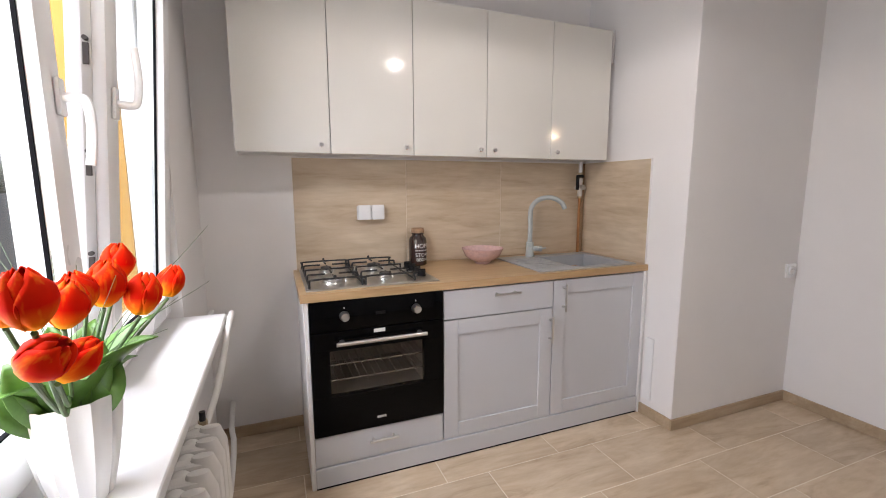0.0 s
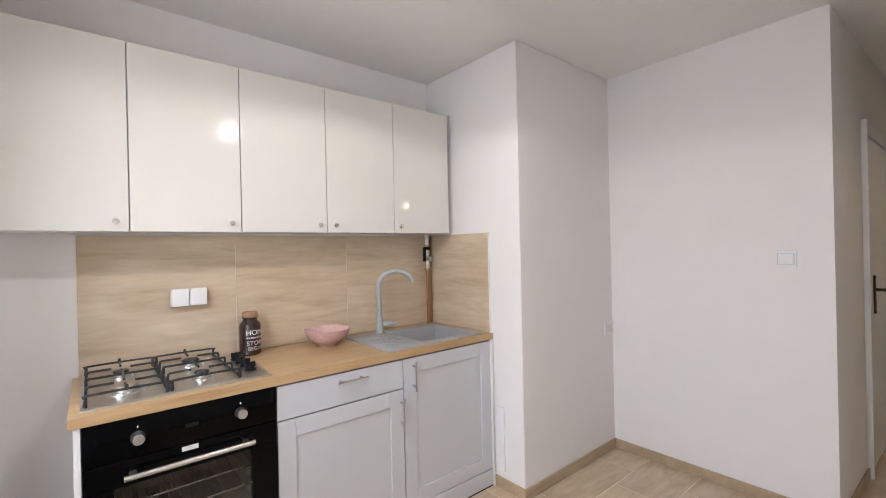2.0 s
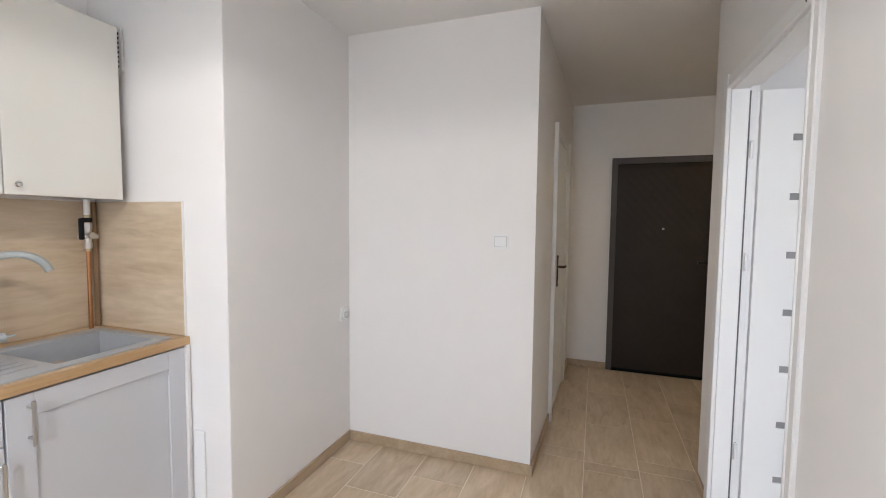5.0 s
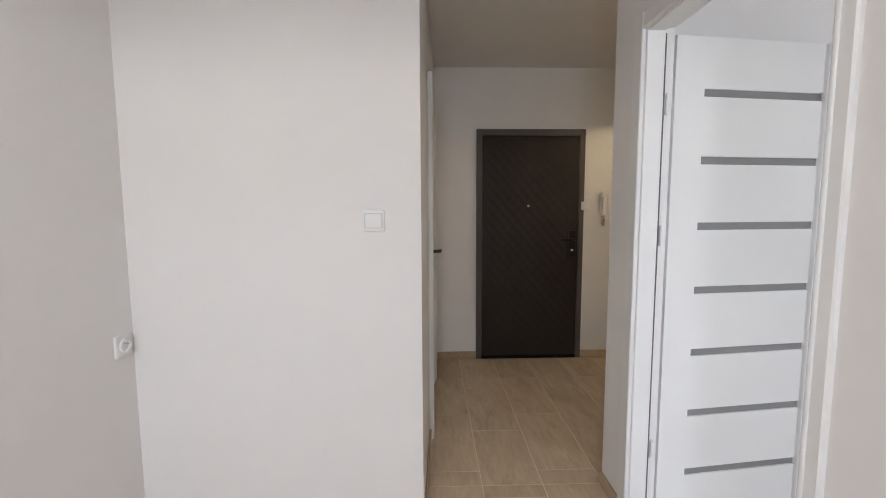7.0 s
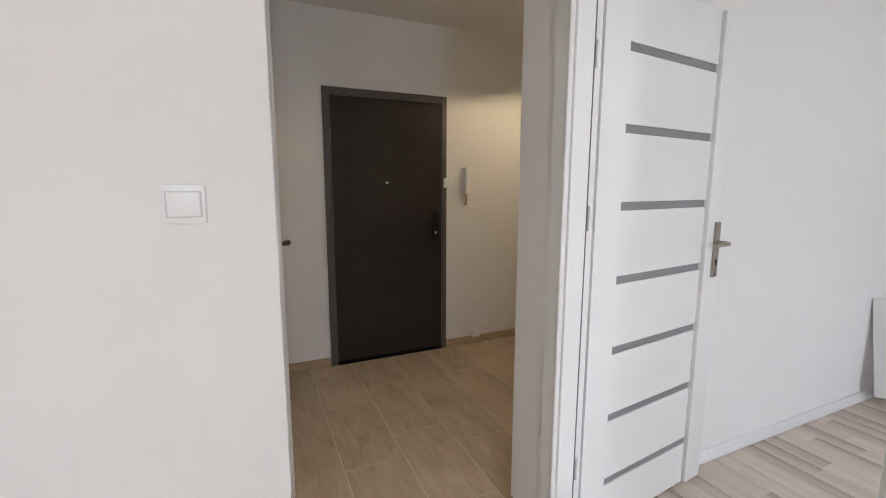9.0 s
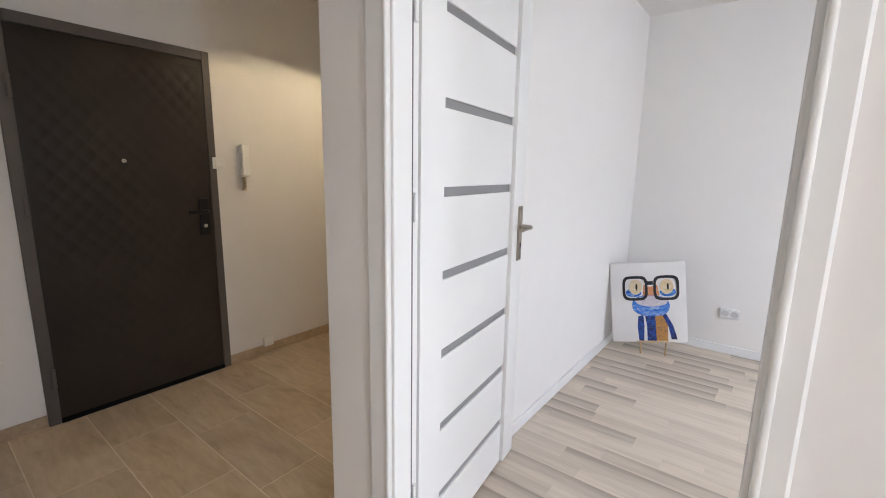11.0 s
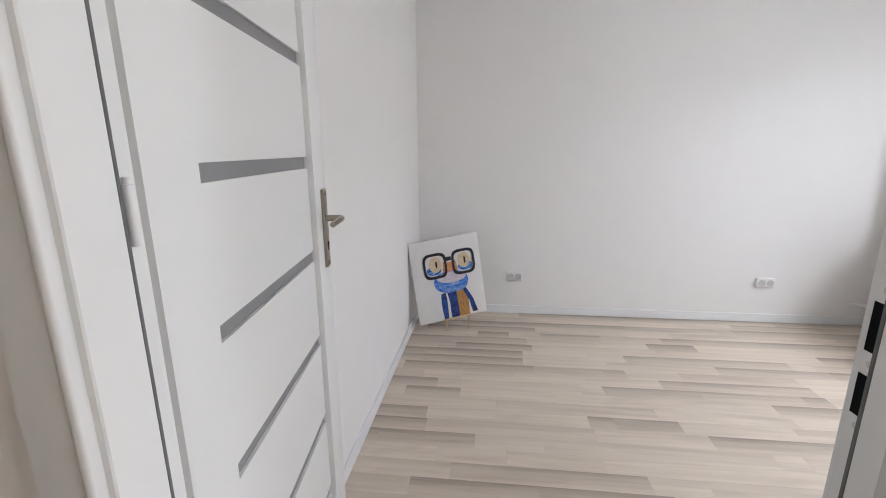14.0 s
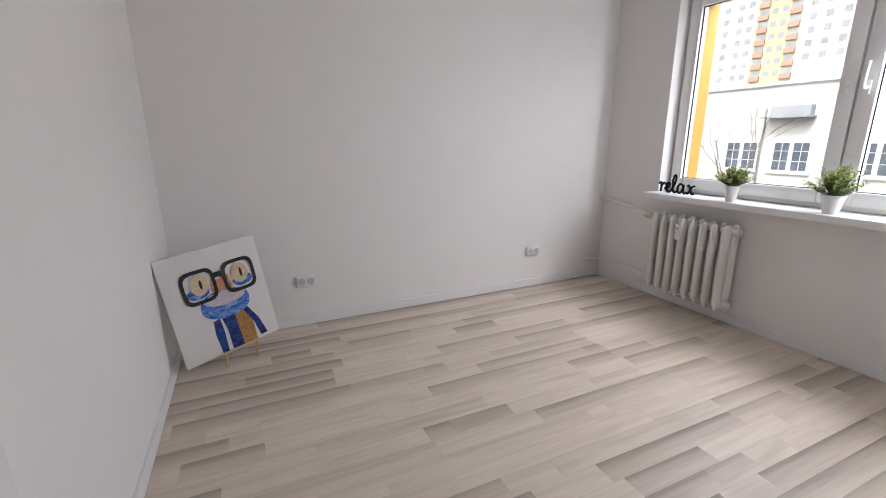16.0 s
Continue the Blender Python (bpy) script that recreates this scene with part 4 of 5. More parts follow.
def sink():
    t = thing("sink", ((SX0 + SX1) / 2, (SY0 + SY1) / 2, WT), "grey granite sink with a ribbed drainer set into the worktop", "sink")
    ox, oy = (SX0 + SX1) / 2, (SY0 + SY1) / 2
    a0, a1, b0, b1 = BX0 - ox, BX1 - ox, BY0 - oy, BY1 - oy
    L, R, F, B = SX0 - ox, SX1 - ox, SY0 - oy, SY1 - oy
    part("rim", join(box(L, F, 0, a0, B, 0.008, 0.003, 2), box(a1, F, 0, R, B, 0.0081, 0.003, 2), box(a0 - 0.002, F, 0, a1 + 0.002, b0, 0.0079, 0.003, 2), box(a0 - 0.002, b1, 0, a1 + 0.002, B, 0.0079, 0.003, 2)), GRANITE, t)
    part("bowl", join(box(a0 - 0.008, b0 - 0.008, -0.17, a1 + 0.008, b1 + 0.008, -0.162), box(a0 - 0.008, b0 - 0.008, -0.165, a0, b1 + 0.008, 0.004), box(a1, b0 - 0.008, -0.165, a1 + 0.008, b1 + 0.008, 0.004),
                      box(a0, b0 - 0.008, -0.165, a1, b0, 0.004), box(a0, b1, -0.165, a1, b1 + 0.008, 0.004)), GRANITE, t)
    for k in range(6):
        y = b0 + 0.03 + 0.052 * k
        part("rib", box(L + 0.035, y, 0.008, a0 - 0.035, y + 0.022, 0.0115, 0.0025, 2), GRANITE, t)
    part("plug", lathe([(0.016, 0.0079), (0.016, 0.0095), (0.012, 0.011), (0, 0.0112)], 24, a0 + 0.012, F + 0.055), CHROME, t, "chrome plug button")
    part("drain", lathe([(0.04, -0.162), (0.04, -0.158), (0.02, -0.160), (0, -0.160)], 24, (a0 + a1) / 2, (b0 + b1) / 2), STEEL, t, "steel drain")


sink()


def tap():
    t = thing("kitchen_tap", (1.842, 2.225, WT + 0.008), "grey swan-neck kitchen tap beside the sink", "tap")
    part("base", lathe([(0.026, 0), (0.026, 0.012), (0.0235, 0.02), (0.022, 0.085), (0.018, 0.09), (0.0, 0.09)], 28), FAUCET, t)
    arc = [(0, 0, 0.085), (0, 0, 0.18), (0, 0, 0.27)]
    for k in range(1, 9):
        a = math.pi * k / 8.6
        arc.append((0.0875 - 0.0875 * math.cos(a), -0.05 * (1 - math.cos(a)) / 2 * 2, 0.27 + 0.085 * math.sin(a)))
    part("spout", tube(smooth_path(arc, 4), 0.0142, 16), FAUCET, t)
    part("lever", join(rod((0.015, -0.008, 0.048), (0.046, -0.020, 0.048), 0.017, n=20), rod((0.048, -0.021, 0.048), (0.066, -0.029, 0.048), 0.0175, n=20), tube([(0.060, -0.027, 0.048), (0.088, -0.040, 0.052)], 0.0045, 8)), FAUCET, t)


tap()


def jar():
    t = thing("glass_jar", (1.142, 2.262, WT), "dark brown glass jar with a cork lid and white lettering", "jar")
    r = 0.049
    part("body", lathe([(r - 0.006, 0), (r, 0.006), (r, 0.135), (r - 0.004, 0.150), (r - 0.016, 0.162), (r - 0.018, 0.172), (r - 0.014, 0.174), (r - 0.014, 0.178), (0, 0.178)], 36), AMBER, t)
    part("lid", lathe([(r - 0.017, 0.178), (r - 0.013, 0.181), (r - 0.014, 0.200), (r - 0.018, 0.204), (0, 0.204)], 28), CORK, t, "cork lid")

    def wrap(bm, z):
        for v in bm.verts:
            a = v.co.x / (r + 0.0006) - math.radians(72)
            v.co = Vector(((r + 0.0006) * math.cos(a), (r + 0.0006) * math.sin(a), z + v.co.y))
        return bm

    for word, size, z in (("HOME", 0.034, 0.098), ("STORY", 0.029, 0.050), ("BEGINS", 0.024, 0.026)):
        part("lettering", wrap(lettering(word, size), z), INK, t, "white printed lettering")
    part("lettering", join(*[wrap(box(-0.045 + 0.0095 * k, -0.003, 0, -0.038 + 0.0095 * k, 0.004, 0.0001), 0.084) for k in range(10)]), INK, t, "small white print")


jar()
t = thing("bowl", (1.500, 2.180, WT), "speckled pink ceramic bowl standing on the worktop", "bowl")
part("body", lathe([(0.044, 0.0), (0.046, 0.010), (0.072, 0.020), (0.098, 0.042), (0.112, 0.072), (0.118, 0.084), (0.115, 0.085), (0.108, 0.072), (0.094, 0.045), (0.066, 0.026), (0.0, 0.020)], 48), PINK, t)
part("foot", lathe([(0.043, 0.0), (0.0425, 0.004), (0.047, 0.0115), (0.044, 0.0112)], 40), CERAMIC, t, "pale unglazed foot ring")


t = thing("double_socket", (0.897, NY - 0.010, 1.157), "white double socket with closed lids on the tiles", "socket")
part("housing", box(-0.072, -0.030, -0.036, 0.072, 0, 0.036, 0.003, 2), SWITCH, t)
for k in (-1, 1):
    part("lid", box(-0.034 + k * 0.0355, -0.046, -0.036, 0.034 + k * 0.0355, -0.0305, 0.042, 0.005, 2), SWITCH, t)
t = thing("wall_socket", (3.18, CY, 0.806), "white wall socket on the chimney breast", "socket")
part("plate", box(-0.041, -0.012, -0.041, 0.041, 0, 0.041, 0.004, 2), SWITCH, t)
part("insert", lathe([(0.026, -0.018), (0.028, 0.0), (0.026, 0.004), (0.022, 0.004), (0.020, -0.010), (0, -0.010)], 28), SWITCH, t).matrix_basis = pose(0, -0.016, 0, 90, 0, 0)
part("pin", rod((0, -0.03, 0.008), (0, -0.008, 0.008), 0.0025, n=8), STEEL, t, "steel earth pin")
t = thing("light_switch", (EX, 0.627, 1.264), "white rocker light switch on a white wall", "switch", "", -90)
part("plate", box(-0.0415, -0.010, -0.0415, 0.0415, 0, 0.0415, 0.004, 2), SWITCH, t)
part("gap", box(-0.0345, -0.0108, -0.0285, 0.0345, -0.0098, 0.0285), WELL, t, "grey sheet painted as a thin shadow gap")
part("rocker", moved(box(-0.031, -0.006, -0.026, 0.031, 0.004, 0.026, 0.002, 2), pose(0, -0.0105, 0, 4, 0, 0)), SWITCH, t)

# gas pipe in the corner of the splashback
t = thing("gas_pipe", (2.245, 2.285, WT), "copper gas pipe with a valve in the corner", "pipe")
part("pipe", tube([(0, 0, 0.0), (0, 0, 0.36)], 0.0085, 14), COPPER, t)
part("valve", join(rod((0, 0, 0.365), (0, 0, 0.392), 0.0165, n=6), rod((0, 0, 0.392), (0, 0, 0.45), 0.015, n=16), rod((0, 0, 0.45), (0, 0, 0.478), 0.0175, n=6), rod((-0.036, -0.004, 0.418), (0.036, -0.004, 0.418), 0.0125, n=8), rod((0, -0.034, 0.425), (0, 0, 0.425), 0.013, n=12)), STEEL, t, "dull nickel cross valve")
part("union", rod((0, 0, 0.352), (0, 0, 0.366), 0.0125, n=6), BRASS, t, "brass pipe union")
part("union", rod((0, 0, 0.478), (0, 0, 0.515), 0.0135, n=10), BRASS, t, "brass pipe union")
part("lever", join(box(-0.046, -0.030, 0.405, -0.027, -0.014, 0.500, 0.007, 2), box(-0.038, -0.028, 0.482, 0.006, -0.016, 0.502, 0.005, 2)), BLACKP, t, "black valve lever")
part("upper_pipe", tube([(0, 0, 0.512), (0, 0, 0.582)], 0.012, 14), SWITCH, t, "white painted pipe")
solid("corner_pipe", tube([(2.296, 2.322, WT), (2.296, 2.322, 1.44)], 0.011, 14), RISER, "brown painted riser pipe in the tiled corner", "pipe")

t = thing("vent_grille", (CX, 2.195, 2.085), "white ventilation grille on the chimney breast", "vent", "", -90)
part("plate", box(-0.075, -0.012, -0.075, 0.075, 0, 0.11, 0.003), SWITCH, t)
for k in range(8):
    part("slot", box(-0.06, -0.0132, -0.06 + 0.02 * k, 0.06, -0.0122, -0.05 + 0.02 * k), GASKET, t, "dark vent slot")
solid("pipe_duct", box(CX - 0.012, 1.70, 0.10, CX - 0.0005, 1.755, 0.46, 0.003), SWITCH, "narrow white cover plate beside the cabinet", "cover")

# ---- heating ----


def radiator(name, place, n, pitch, height, depth, label):
    """Cast-iron column radiator along local x; the wall lies behind it, at +y."""
    t = thing(name, place, label, "radiator", "", 90)
    for k in range(n):
        x = pitch * k
        bms = []
        for y in (-depth * 0.30, depth * 0.30):
            ring = [(0.004, 0.012), (0.017, 0.05), (0.0205, 0.085), (0.0205, height - 0.085), (0.0195, height - 0.05), (0.012, height - 0.012), (0.0, height - 0.006)]
            b = lathe(ring, 12)
            b.transform(Matrix.Translation((x, y, 0)) @ Matrix.Diagonal((1.02, 1.9, 1, 1)))
            bms.append(b)
        for z in (0.055, height - 0.05):
            bms.append(box(x - 0.017, -depth * 0.35, z - 0.028, x + 0.017, depth * 0.35, z + 0.028, 0.012, 3))
            bms.append(rod((x - pitch / 2, 0, z), (x + pitch / 2, 0, z), 0.021, n=16))
        part("column", join(*bms), ENAMEL, t)
    for z in (0.055, height - 0.05):
        part("end_plug", rod((pitch * (n - 1) + pitch / 2, 0, z), (pitch * (n - 1) + pitch / 2 + 0.022, 0, z), 0.024, n=8), ENAMEL, t)
    part("bracket", box(0, depth * 0.3, height - 0.12, pitch * (n - 1), depth * 0.34, height - 0.10), ENAMEL, t)
    return t


r1 = radiator("radiator", (0.185, -2.630, 0.100), 8, 0.0735, 0.588, 0.14, "white cast-iron column radiator under the room window")
part("heat_meter", box(0.190, -0.082, 0.425, 0.225, -0.064, 0.535, 0.004, 2), SWITCH, r1, "small white heat meter")
part("meter_eye", box(0.200, -0.0832, 0.500, 0.214, -0.0822, 0.508), GASKET, r1, "dark meter window")
part("clip", box(0.372, -0.080, 0.39, 0.405, -0.062, 0.42, 0.003), SWITCH, r1, "white clip")
for nm, pts, lab in (("heating_pipe", [(0.185, -2.69, 0.638), (0.16, -2.80, 0.645), (0.125, -2.95, 0.665), (0.115, -3.10, 0.685), (0.115, -3.295, 0.70)], "white painted feed pipe of the radiator"),
                     ("heating_pipe", [(0.185, -2.67, 0.158), (0.15, -2.80, 0.165), (0.125, -3.0, 0.170), (0.125, -3.16, 0.172), (0.18, -3.24, 0.172), (0.25, -3.296, 0.170)], "white painted return pipe of the radiator")):
    solid(nm, tube(smooth_path(pts, 5), 0.0105, 12), ENAMEL, lab, "pipe")
t = thing("radiator_valve", (0.178, -2.735, 0.640), "yellowed thermostat valve on the radiator pipe", "valve")
part("head", lathe([(0.017, 0), (0.021, 0.006), (0.021, 0.045), (0.016, 0.058), (0, 0.06)], 18), BEIGE, t).matrix_basis = pose(0, 0.02, 0, 90, 0, 0)
part("body", rod((0, 0.012, 0), (0, 0.055, 0), 0.013, n=8), BRASS, t, "brass valve body")

r2 = radiator("radiator", (0.185, 0.62, 0.100), 10, 0.066, 0.588, 0.14, "white cast-iron column radiator under the kitchen sill")
solid("heating_pipe", tube(smooth_path([(0.20, 1.20, 0.640), (0.205, 1.28, 0.645), (0.225, 1.40, 0.70), (0.235, 1.65, 0.785), (0.237, 1.79, 0.815), (0.236, 1.82, 0.80), (0.20, 1.86, 0.74), (0.12, 1.95, 0.70), (0.10, 2.2, 0.69), (0.10, 2.345, 0.69)], 5), 0.0105, 12), ENAMEL, "white painted bent pipe beside the sill", "pipe")
solid("heating_pipe", tube(smooth_path([(0.19, 1.235, 0.158), (0.20, 1.5, 0.16), (0.20, 1.75, 0.165), (0.19, 2.0, 0.17), (0.175, 2.1, 0.19), (0.16, 2.345, 0.20)], 5), 0.012, 12), ENAMEL, "white painted return pipe near the floor", "pipe")
t = thing("radiator_valve", (0.20, 1.275, 0.640), "old dark valve at the end of the radiator", "valve")
part("body", join(rod((0, 0, -0.02), (0, 0, 0.025), 0.012, n=8), rod((0, -0.02, 0), (0, 0.02, 0), 0.014, n=8)), BRASS, t)
part("spindle", rod((0, 0, 0.02), (0, 0, 0.05), 0.008, n=10), IRON, t)

# ---- lamps ----


def pendant(place, label):
    t = thing("pendant_lamp", place, label, "lamp")
    drop = CZ - place[2]
    part("shade", lathe([(0.026, 0.17), (0.034, 0.165), (0.060, 0.13), (0.098, 0.07), (0.128, 0.0), (0.125, 0.0), (0.094, 0.07), (0.056, 0.127), (0.030, 0.158), (0.026, 0.16)], 40), SHADE, t)
    part("cord", tube([(0, 0, 0.17), (0, 0, drop)], 0.003, 8), SWITCH, t)
    part("ceiling_cup", lathe([(0.045, drop), (0.045, drop - 0.02), (0.012, drop - 0.05), (0, drop - 0.05)][::-1], 24), SWITCH, t)
    part("lamp_holder", lathe([(0.0, 0.085), (0.02, 0.085), (0.02, 0.15), (0.0, 0.15)], 20), SWITCH, t)
    part("bulb", lathe([(0.0, 0.032), (0.012, 0.033), (0.024, 0.042), (0.027, 0.054), (0.022, 0.070), (0.015, 0.085), (0.0, 0.085)], 20), BULB, t, "lit warm bulb")


pendant((1.27, 1.04, 2.135), "white conical pendant lamp, lit, in the kitchen")
pendant((4.45, -1.50, 2.05), "white conical pendant lamp, lit, in the hall")

# ---- hall fittings ----
t = thing("doorbell_switch", (HE, -0.905, 1.325), "white surface switch beside the entrance door", "switch", "", -90)
part("plate", box(-0.038, -0.028, -0.035, 0.038, 0, 0.035, 0.004, 2), SWITCH, t)
part("rocker", box(-0.026, -0.033, -0.022, 0.026, -0.0282, 0.022, 0.002), SWITCH, t)
t = thing("door_intercom", (HE, -1.055, 1.34), "white intercom handset on the hall wall", "intercom", "", -90)
part("base", box(-0.022, -0.022, -0.085, 0.042, 0, 0.095, 0.006, 2), SWITCH, t)
part("handset", join(box(-0.020, -0.060, 0.055, 0.030, -0.0225, 0.105, 0.010, 3), box(-0.016, -0.062, -0.07, 0.026, -0.042, 0.08, 0.008, 3), box(-0.020, -0.060, -0.095, 0.030, -0.0225, -0.055, 0.010, 3)), SWITCH, t)
part("coiled_cord", tube([(0.0 + 0.012 * math.cos(k * 1.3), -0.03 + 0.012 * math.sin(k * 1.3), -0.10 - 0.0022 * k) for k in range(40)], 0.003, 6), BRASS, t, "short brown coiled cord")
t = thing("hall_socket", (HE, -1.165, 0.085), "small white box low on the hall wall", "socket", "", -90)
part("plate", box(-0.035, -0.025, -0.032, 0.035, 0, 0.032, 0.004, 2), SWITCH, t)

# ---- the room ----
for x in (2.637, 0.826):
    t = thing("double_socket", (x, RY, 0.308), "white double wall socket above the skirting", "socket", "room sockets", 180)
    part("plate", box(-0.062, -0.022, -0.036, 0.062, 0, 0.036, 0.008, 3), SWITCH, t)
    for k in (-1, 1):
        part("insert", lathe([(0.0235, 0.002), (0.0235, 0.0045), (0.020, 0.0045), (0.0185, -0.008), (0, -0.008)], 24), WELL, t, "shadowed socket well").matrix_basis = pose(k * 0.029, -0.022, 0, 90, 0, 0)


def flat_shape(points, u, lift, thick=0.0012):
    """A flat painted shape on the canvas from a closed outline."""
    bm = bmesh.new()
    f = bm.faces.new([bm.verts.new((x * 0.86 + 0.015, -lift, z * 0.915)) for x, z in points])
    r = bmesh.ops.extrude_face_region(bm, geom=[f])
    bmesh.ops.translate(bm, verts=[v for v in r["geom"] if isinstance(v, bmesh.types.BMVert)], vec=(0, -thick, 0))
    bmesh.ops.recalc_face_normals(bm, faces=bm.faces[:])
    return bm


def oval(cx, cz, rx, rz, n=28, power=2.0, lean=0.0):
    out = []
    for k in range(n):
        a = 2 * math.pi * k / n
        c, s = math.cos(a), math.sin(a)
        x, z = rx * math.copysign(abs(c) ** (2 / power), c), rz * math.copysign(abs(s) ** (2 / power), s)
        out.append((cx + x * math.cos(lean) - z * math.sin(lean), cz + x * math.sin(lean) + z * math.cos(lean)))
    return out


def ring_shape(outer, inner, lift):
    bm = bmesh.new()
    n = len(outer)
    ys = (-lift, -lift - 0.0016)
    vs = [[bm.verts.new((x * 0.86 + 0.015, y, z * 0.915)) for x, z in ol] for ol in (outer, inner) for y in ys]
    for k in range(n):
        j = (k + 1) % n
        bm.faces.new((vs[1][k], vs[1][j], vs[3][j], vs[3][k]))
        bm.faces.new((vs[0][k], vs[0][j], vs[1][j], vs[1][k]))
        bm.faces.new((vs[3][k], vs[3][j], vs[2][j], vs[2][k]))
    bmesh.ops.recalc_face_normals(bm, faces=bm.faces[:])
    return bm


def brushed(name, stops, scale=14):
    m, nt, b = nodes_of(name)
    n = noise_tex(nt, coords(nt, (1, 1, 1.6)), scale, 5, 0.6, 1.5)
    nt.links.new(ramp(nt, n, stops), b.inputs["Base Color"])
    b.inputs["Roughness"].default_value = 0.6
    bumped(nt, b, n, 0.2)
    return m


def canvas_picture():
    t = tagged(new("canvas_picture"), "white canvas with a blue and orange painting leaning in the corner", "picture")
    right, up = Vector((-0.9117, -0.3955, 0.111)).normalized(), Vector((0.1433, -0.0529, 0.9883))
    up = (up - up.dot(right) * right).normalized()
    back = right.cross(up).normalized() * -1
    m = Matrix((right, -back * -1, up)).transposed().to_4x4()
    w, h = 0.498, 0.578
    corner = Vector((3.296, -2.786, 0.078))
    m.translation = corner + right * (w / 2)
    t.matrix_world = m
    blue = brushed("blue brush strokes", [(0.36, (0.003, 0.006, 0.03)), (0.48, (0.003, 0.018, 0.17)), (0.57, (0.012, 0.085, 0.34)), (0.64, (0.003, 0.008, 0.04))], 22)
    pale = brushed("pale blue brush strokes", [(0.3, (0.006, 0.035, 0.28)), (0.48, (0.02, 0.16, 0.56)), (0.70, (0.36, 0.44, 0.62))], 18)
    grey = brushed("grey-pink brush strokes", [(0.3, (0.42, 0.38, 0.46)), (0.7, (0.66, 0.60, 0.62))], 22)
    orange = brushed("orange brush strokes", [(0.3, (0.42, 0.12, 0.03)), (0.55, (0.62, 0.28, 0.13)), (0.75, (0.50, 0.36, 0.32))], 24)
    ochre = brushed("ochre brush strokes", [(0.3, (0.12, 0.05, 0.015)), (0.5, (0.50, 0.24, 0.05)), (0.7, (0.07, 0.06, 0.08))], 30)
    cream = brushed("cream brush strokes", [(0.3, (0.55, 0.42, 0.24)), (0.7, (0.68, 0.58, 0.42))], 16)
    dark = brushed("black brush strokes", [(0.4, (0.004, 0.004, 0.006)), (0.68, (0.02, 0.022, 0.03)), (0.76, (0.42, 0.40, 0.35))], 30)
    part("canvas", box(-w / 2, 0, 0, w / 2, 0.032, h, 0.003, 2), CANVAS, t)
    part("painted_shape", flat_shape([(-0.098, 0.0), (-0.062, 0.0), (-0.055, 0.13), (-0.06, 0.215), (-0.10, 0.205), (-0.108, 0.12)], 0, 0.0004), blue, t)
    part("painted_shape", flat_shape([(-0.035, 0.0), (0.035, 0.0), (0.04, 0.19), (0.02, 0.235), (-0.05, 0.225), (-0.035, 0.13)], 0, 0.0005), blue, t)
    part("painted_shape", flat_shape([(0.036, 0.0), (0.122, 0.0), (0.125, 0.13), (0.09, 0.23), (0.03, 0.23)], 0, 0.0006), ochre, t)
    part("painted_shape", flat_shape([(0.150, 0.02), (0.195, 0.02), (0.165, 0.13), (0.11, 0.235), (0.085, 0.215), (0.13, 0.12)], 0, 0.0007), blue, t)
    part("painted_shape", flat_shape(oval(0.0, 0.29, 0.145, 0.085, 32, 2.3, -0.05), 0, 0.0009), pale, t)
    part("painted_shape", flat_shape(oval(0.005, 0.325, 0.125, 0.042, 32, 2.0, -0.03), 0, 0.0022), grey, t)
    part("painted_shape", flat_shape([(-0.06, 0.37), (0.07, 0.37), (0.055, 0.455), (0.0, 0.44), (-0.05, 0.455)], 0, 0.0024), orange, t)
    for cx in (-0.118, 0.122):
        part("painted_shape", flat_shape(oval(cx - 0.012 * (1 if cx < 0 else -1), 0.395, 0.062, 0.035, 26), 0, 0.0026), pale, t)
        part("painted_shape", flat_shape(oval(cx + 0.004, 0.440, 0.052, 0.060, 30), 0, 0.0036), cream, t)
        part("painted_shape", flat_shape(oval(cx + 0.012, 0.440, 0.008, 0.028, 16), 0, 0.0050), dark, t)
        part("painted_shape", ring_shape(oval(cx, 0.430, 0.098, 0.098, 40, 4.0), oval(cx, 0.430, 0.078, 0.077, 40, 4.0), 0.0052), dark, t)
    part("painted_shape", flat_shape([(-0.022, 0.455), (0.022, 0.455), (0.022, 0.485), (-0.022, 0.485)], 0, 0.0054), dark, t)
    # little stand in front of the lower edge
    e = tagged(new("picture_stand"), "small pale wooden stand at the foot of the picture", "stand")
    e.matrix_world = Matrix()
    a = m @ Vector((-0.09, -0.018, 0.006))
    b = m @ Vector((0.12, -0.018, 0.006))
    part("ledge", tube([a, b], 0.007, 8), PINE, e)
    for k in (0.12, 0.92):
        p = a.lerp(b, k)
        part("leg", rod((p.x + 0.004, p.y - 0.05, 0.0), (p.x, p.y, p.z + 0.004), 0.007, n=8), PINE, e)


canvas_picture()

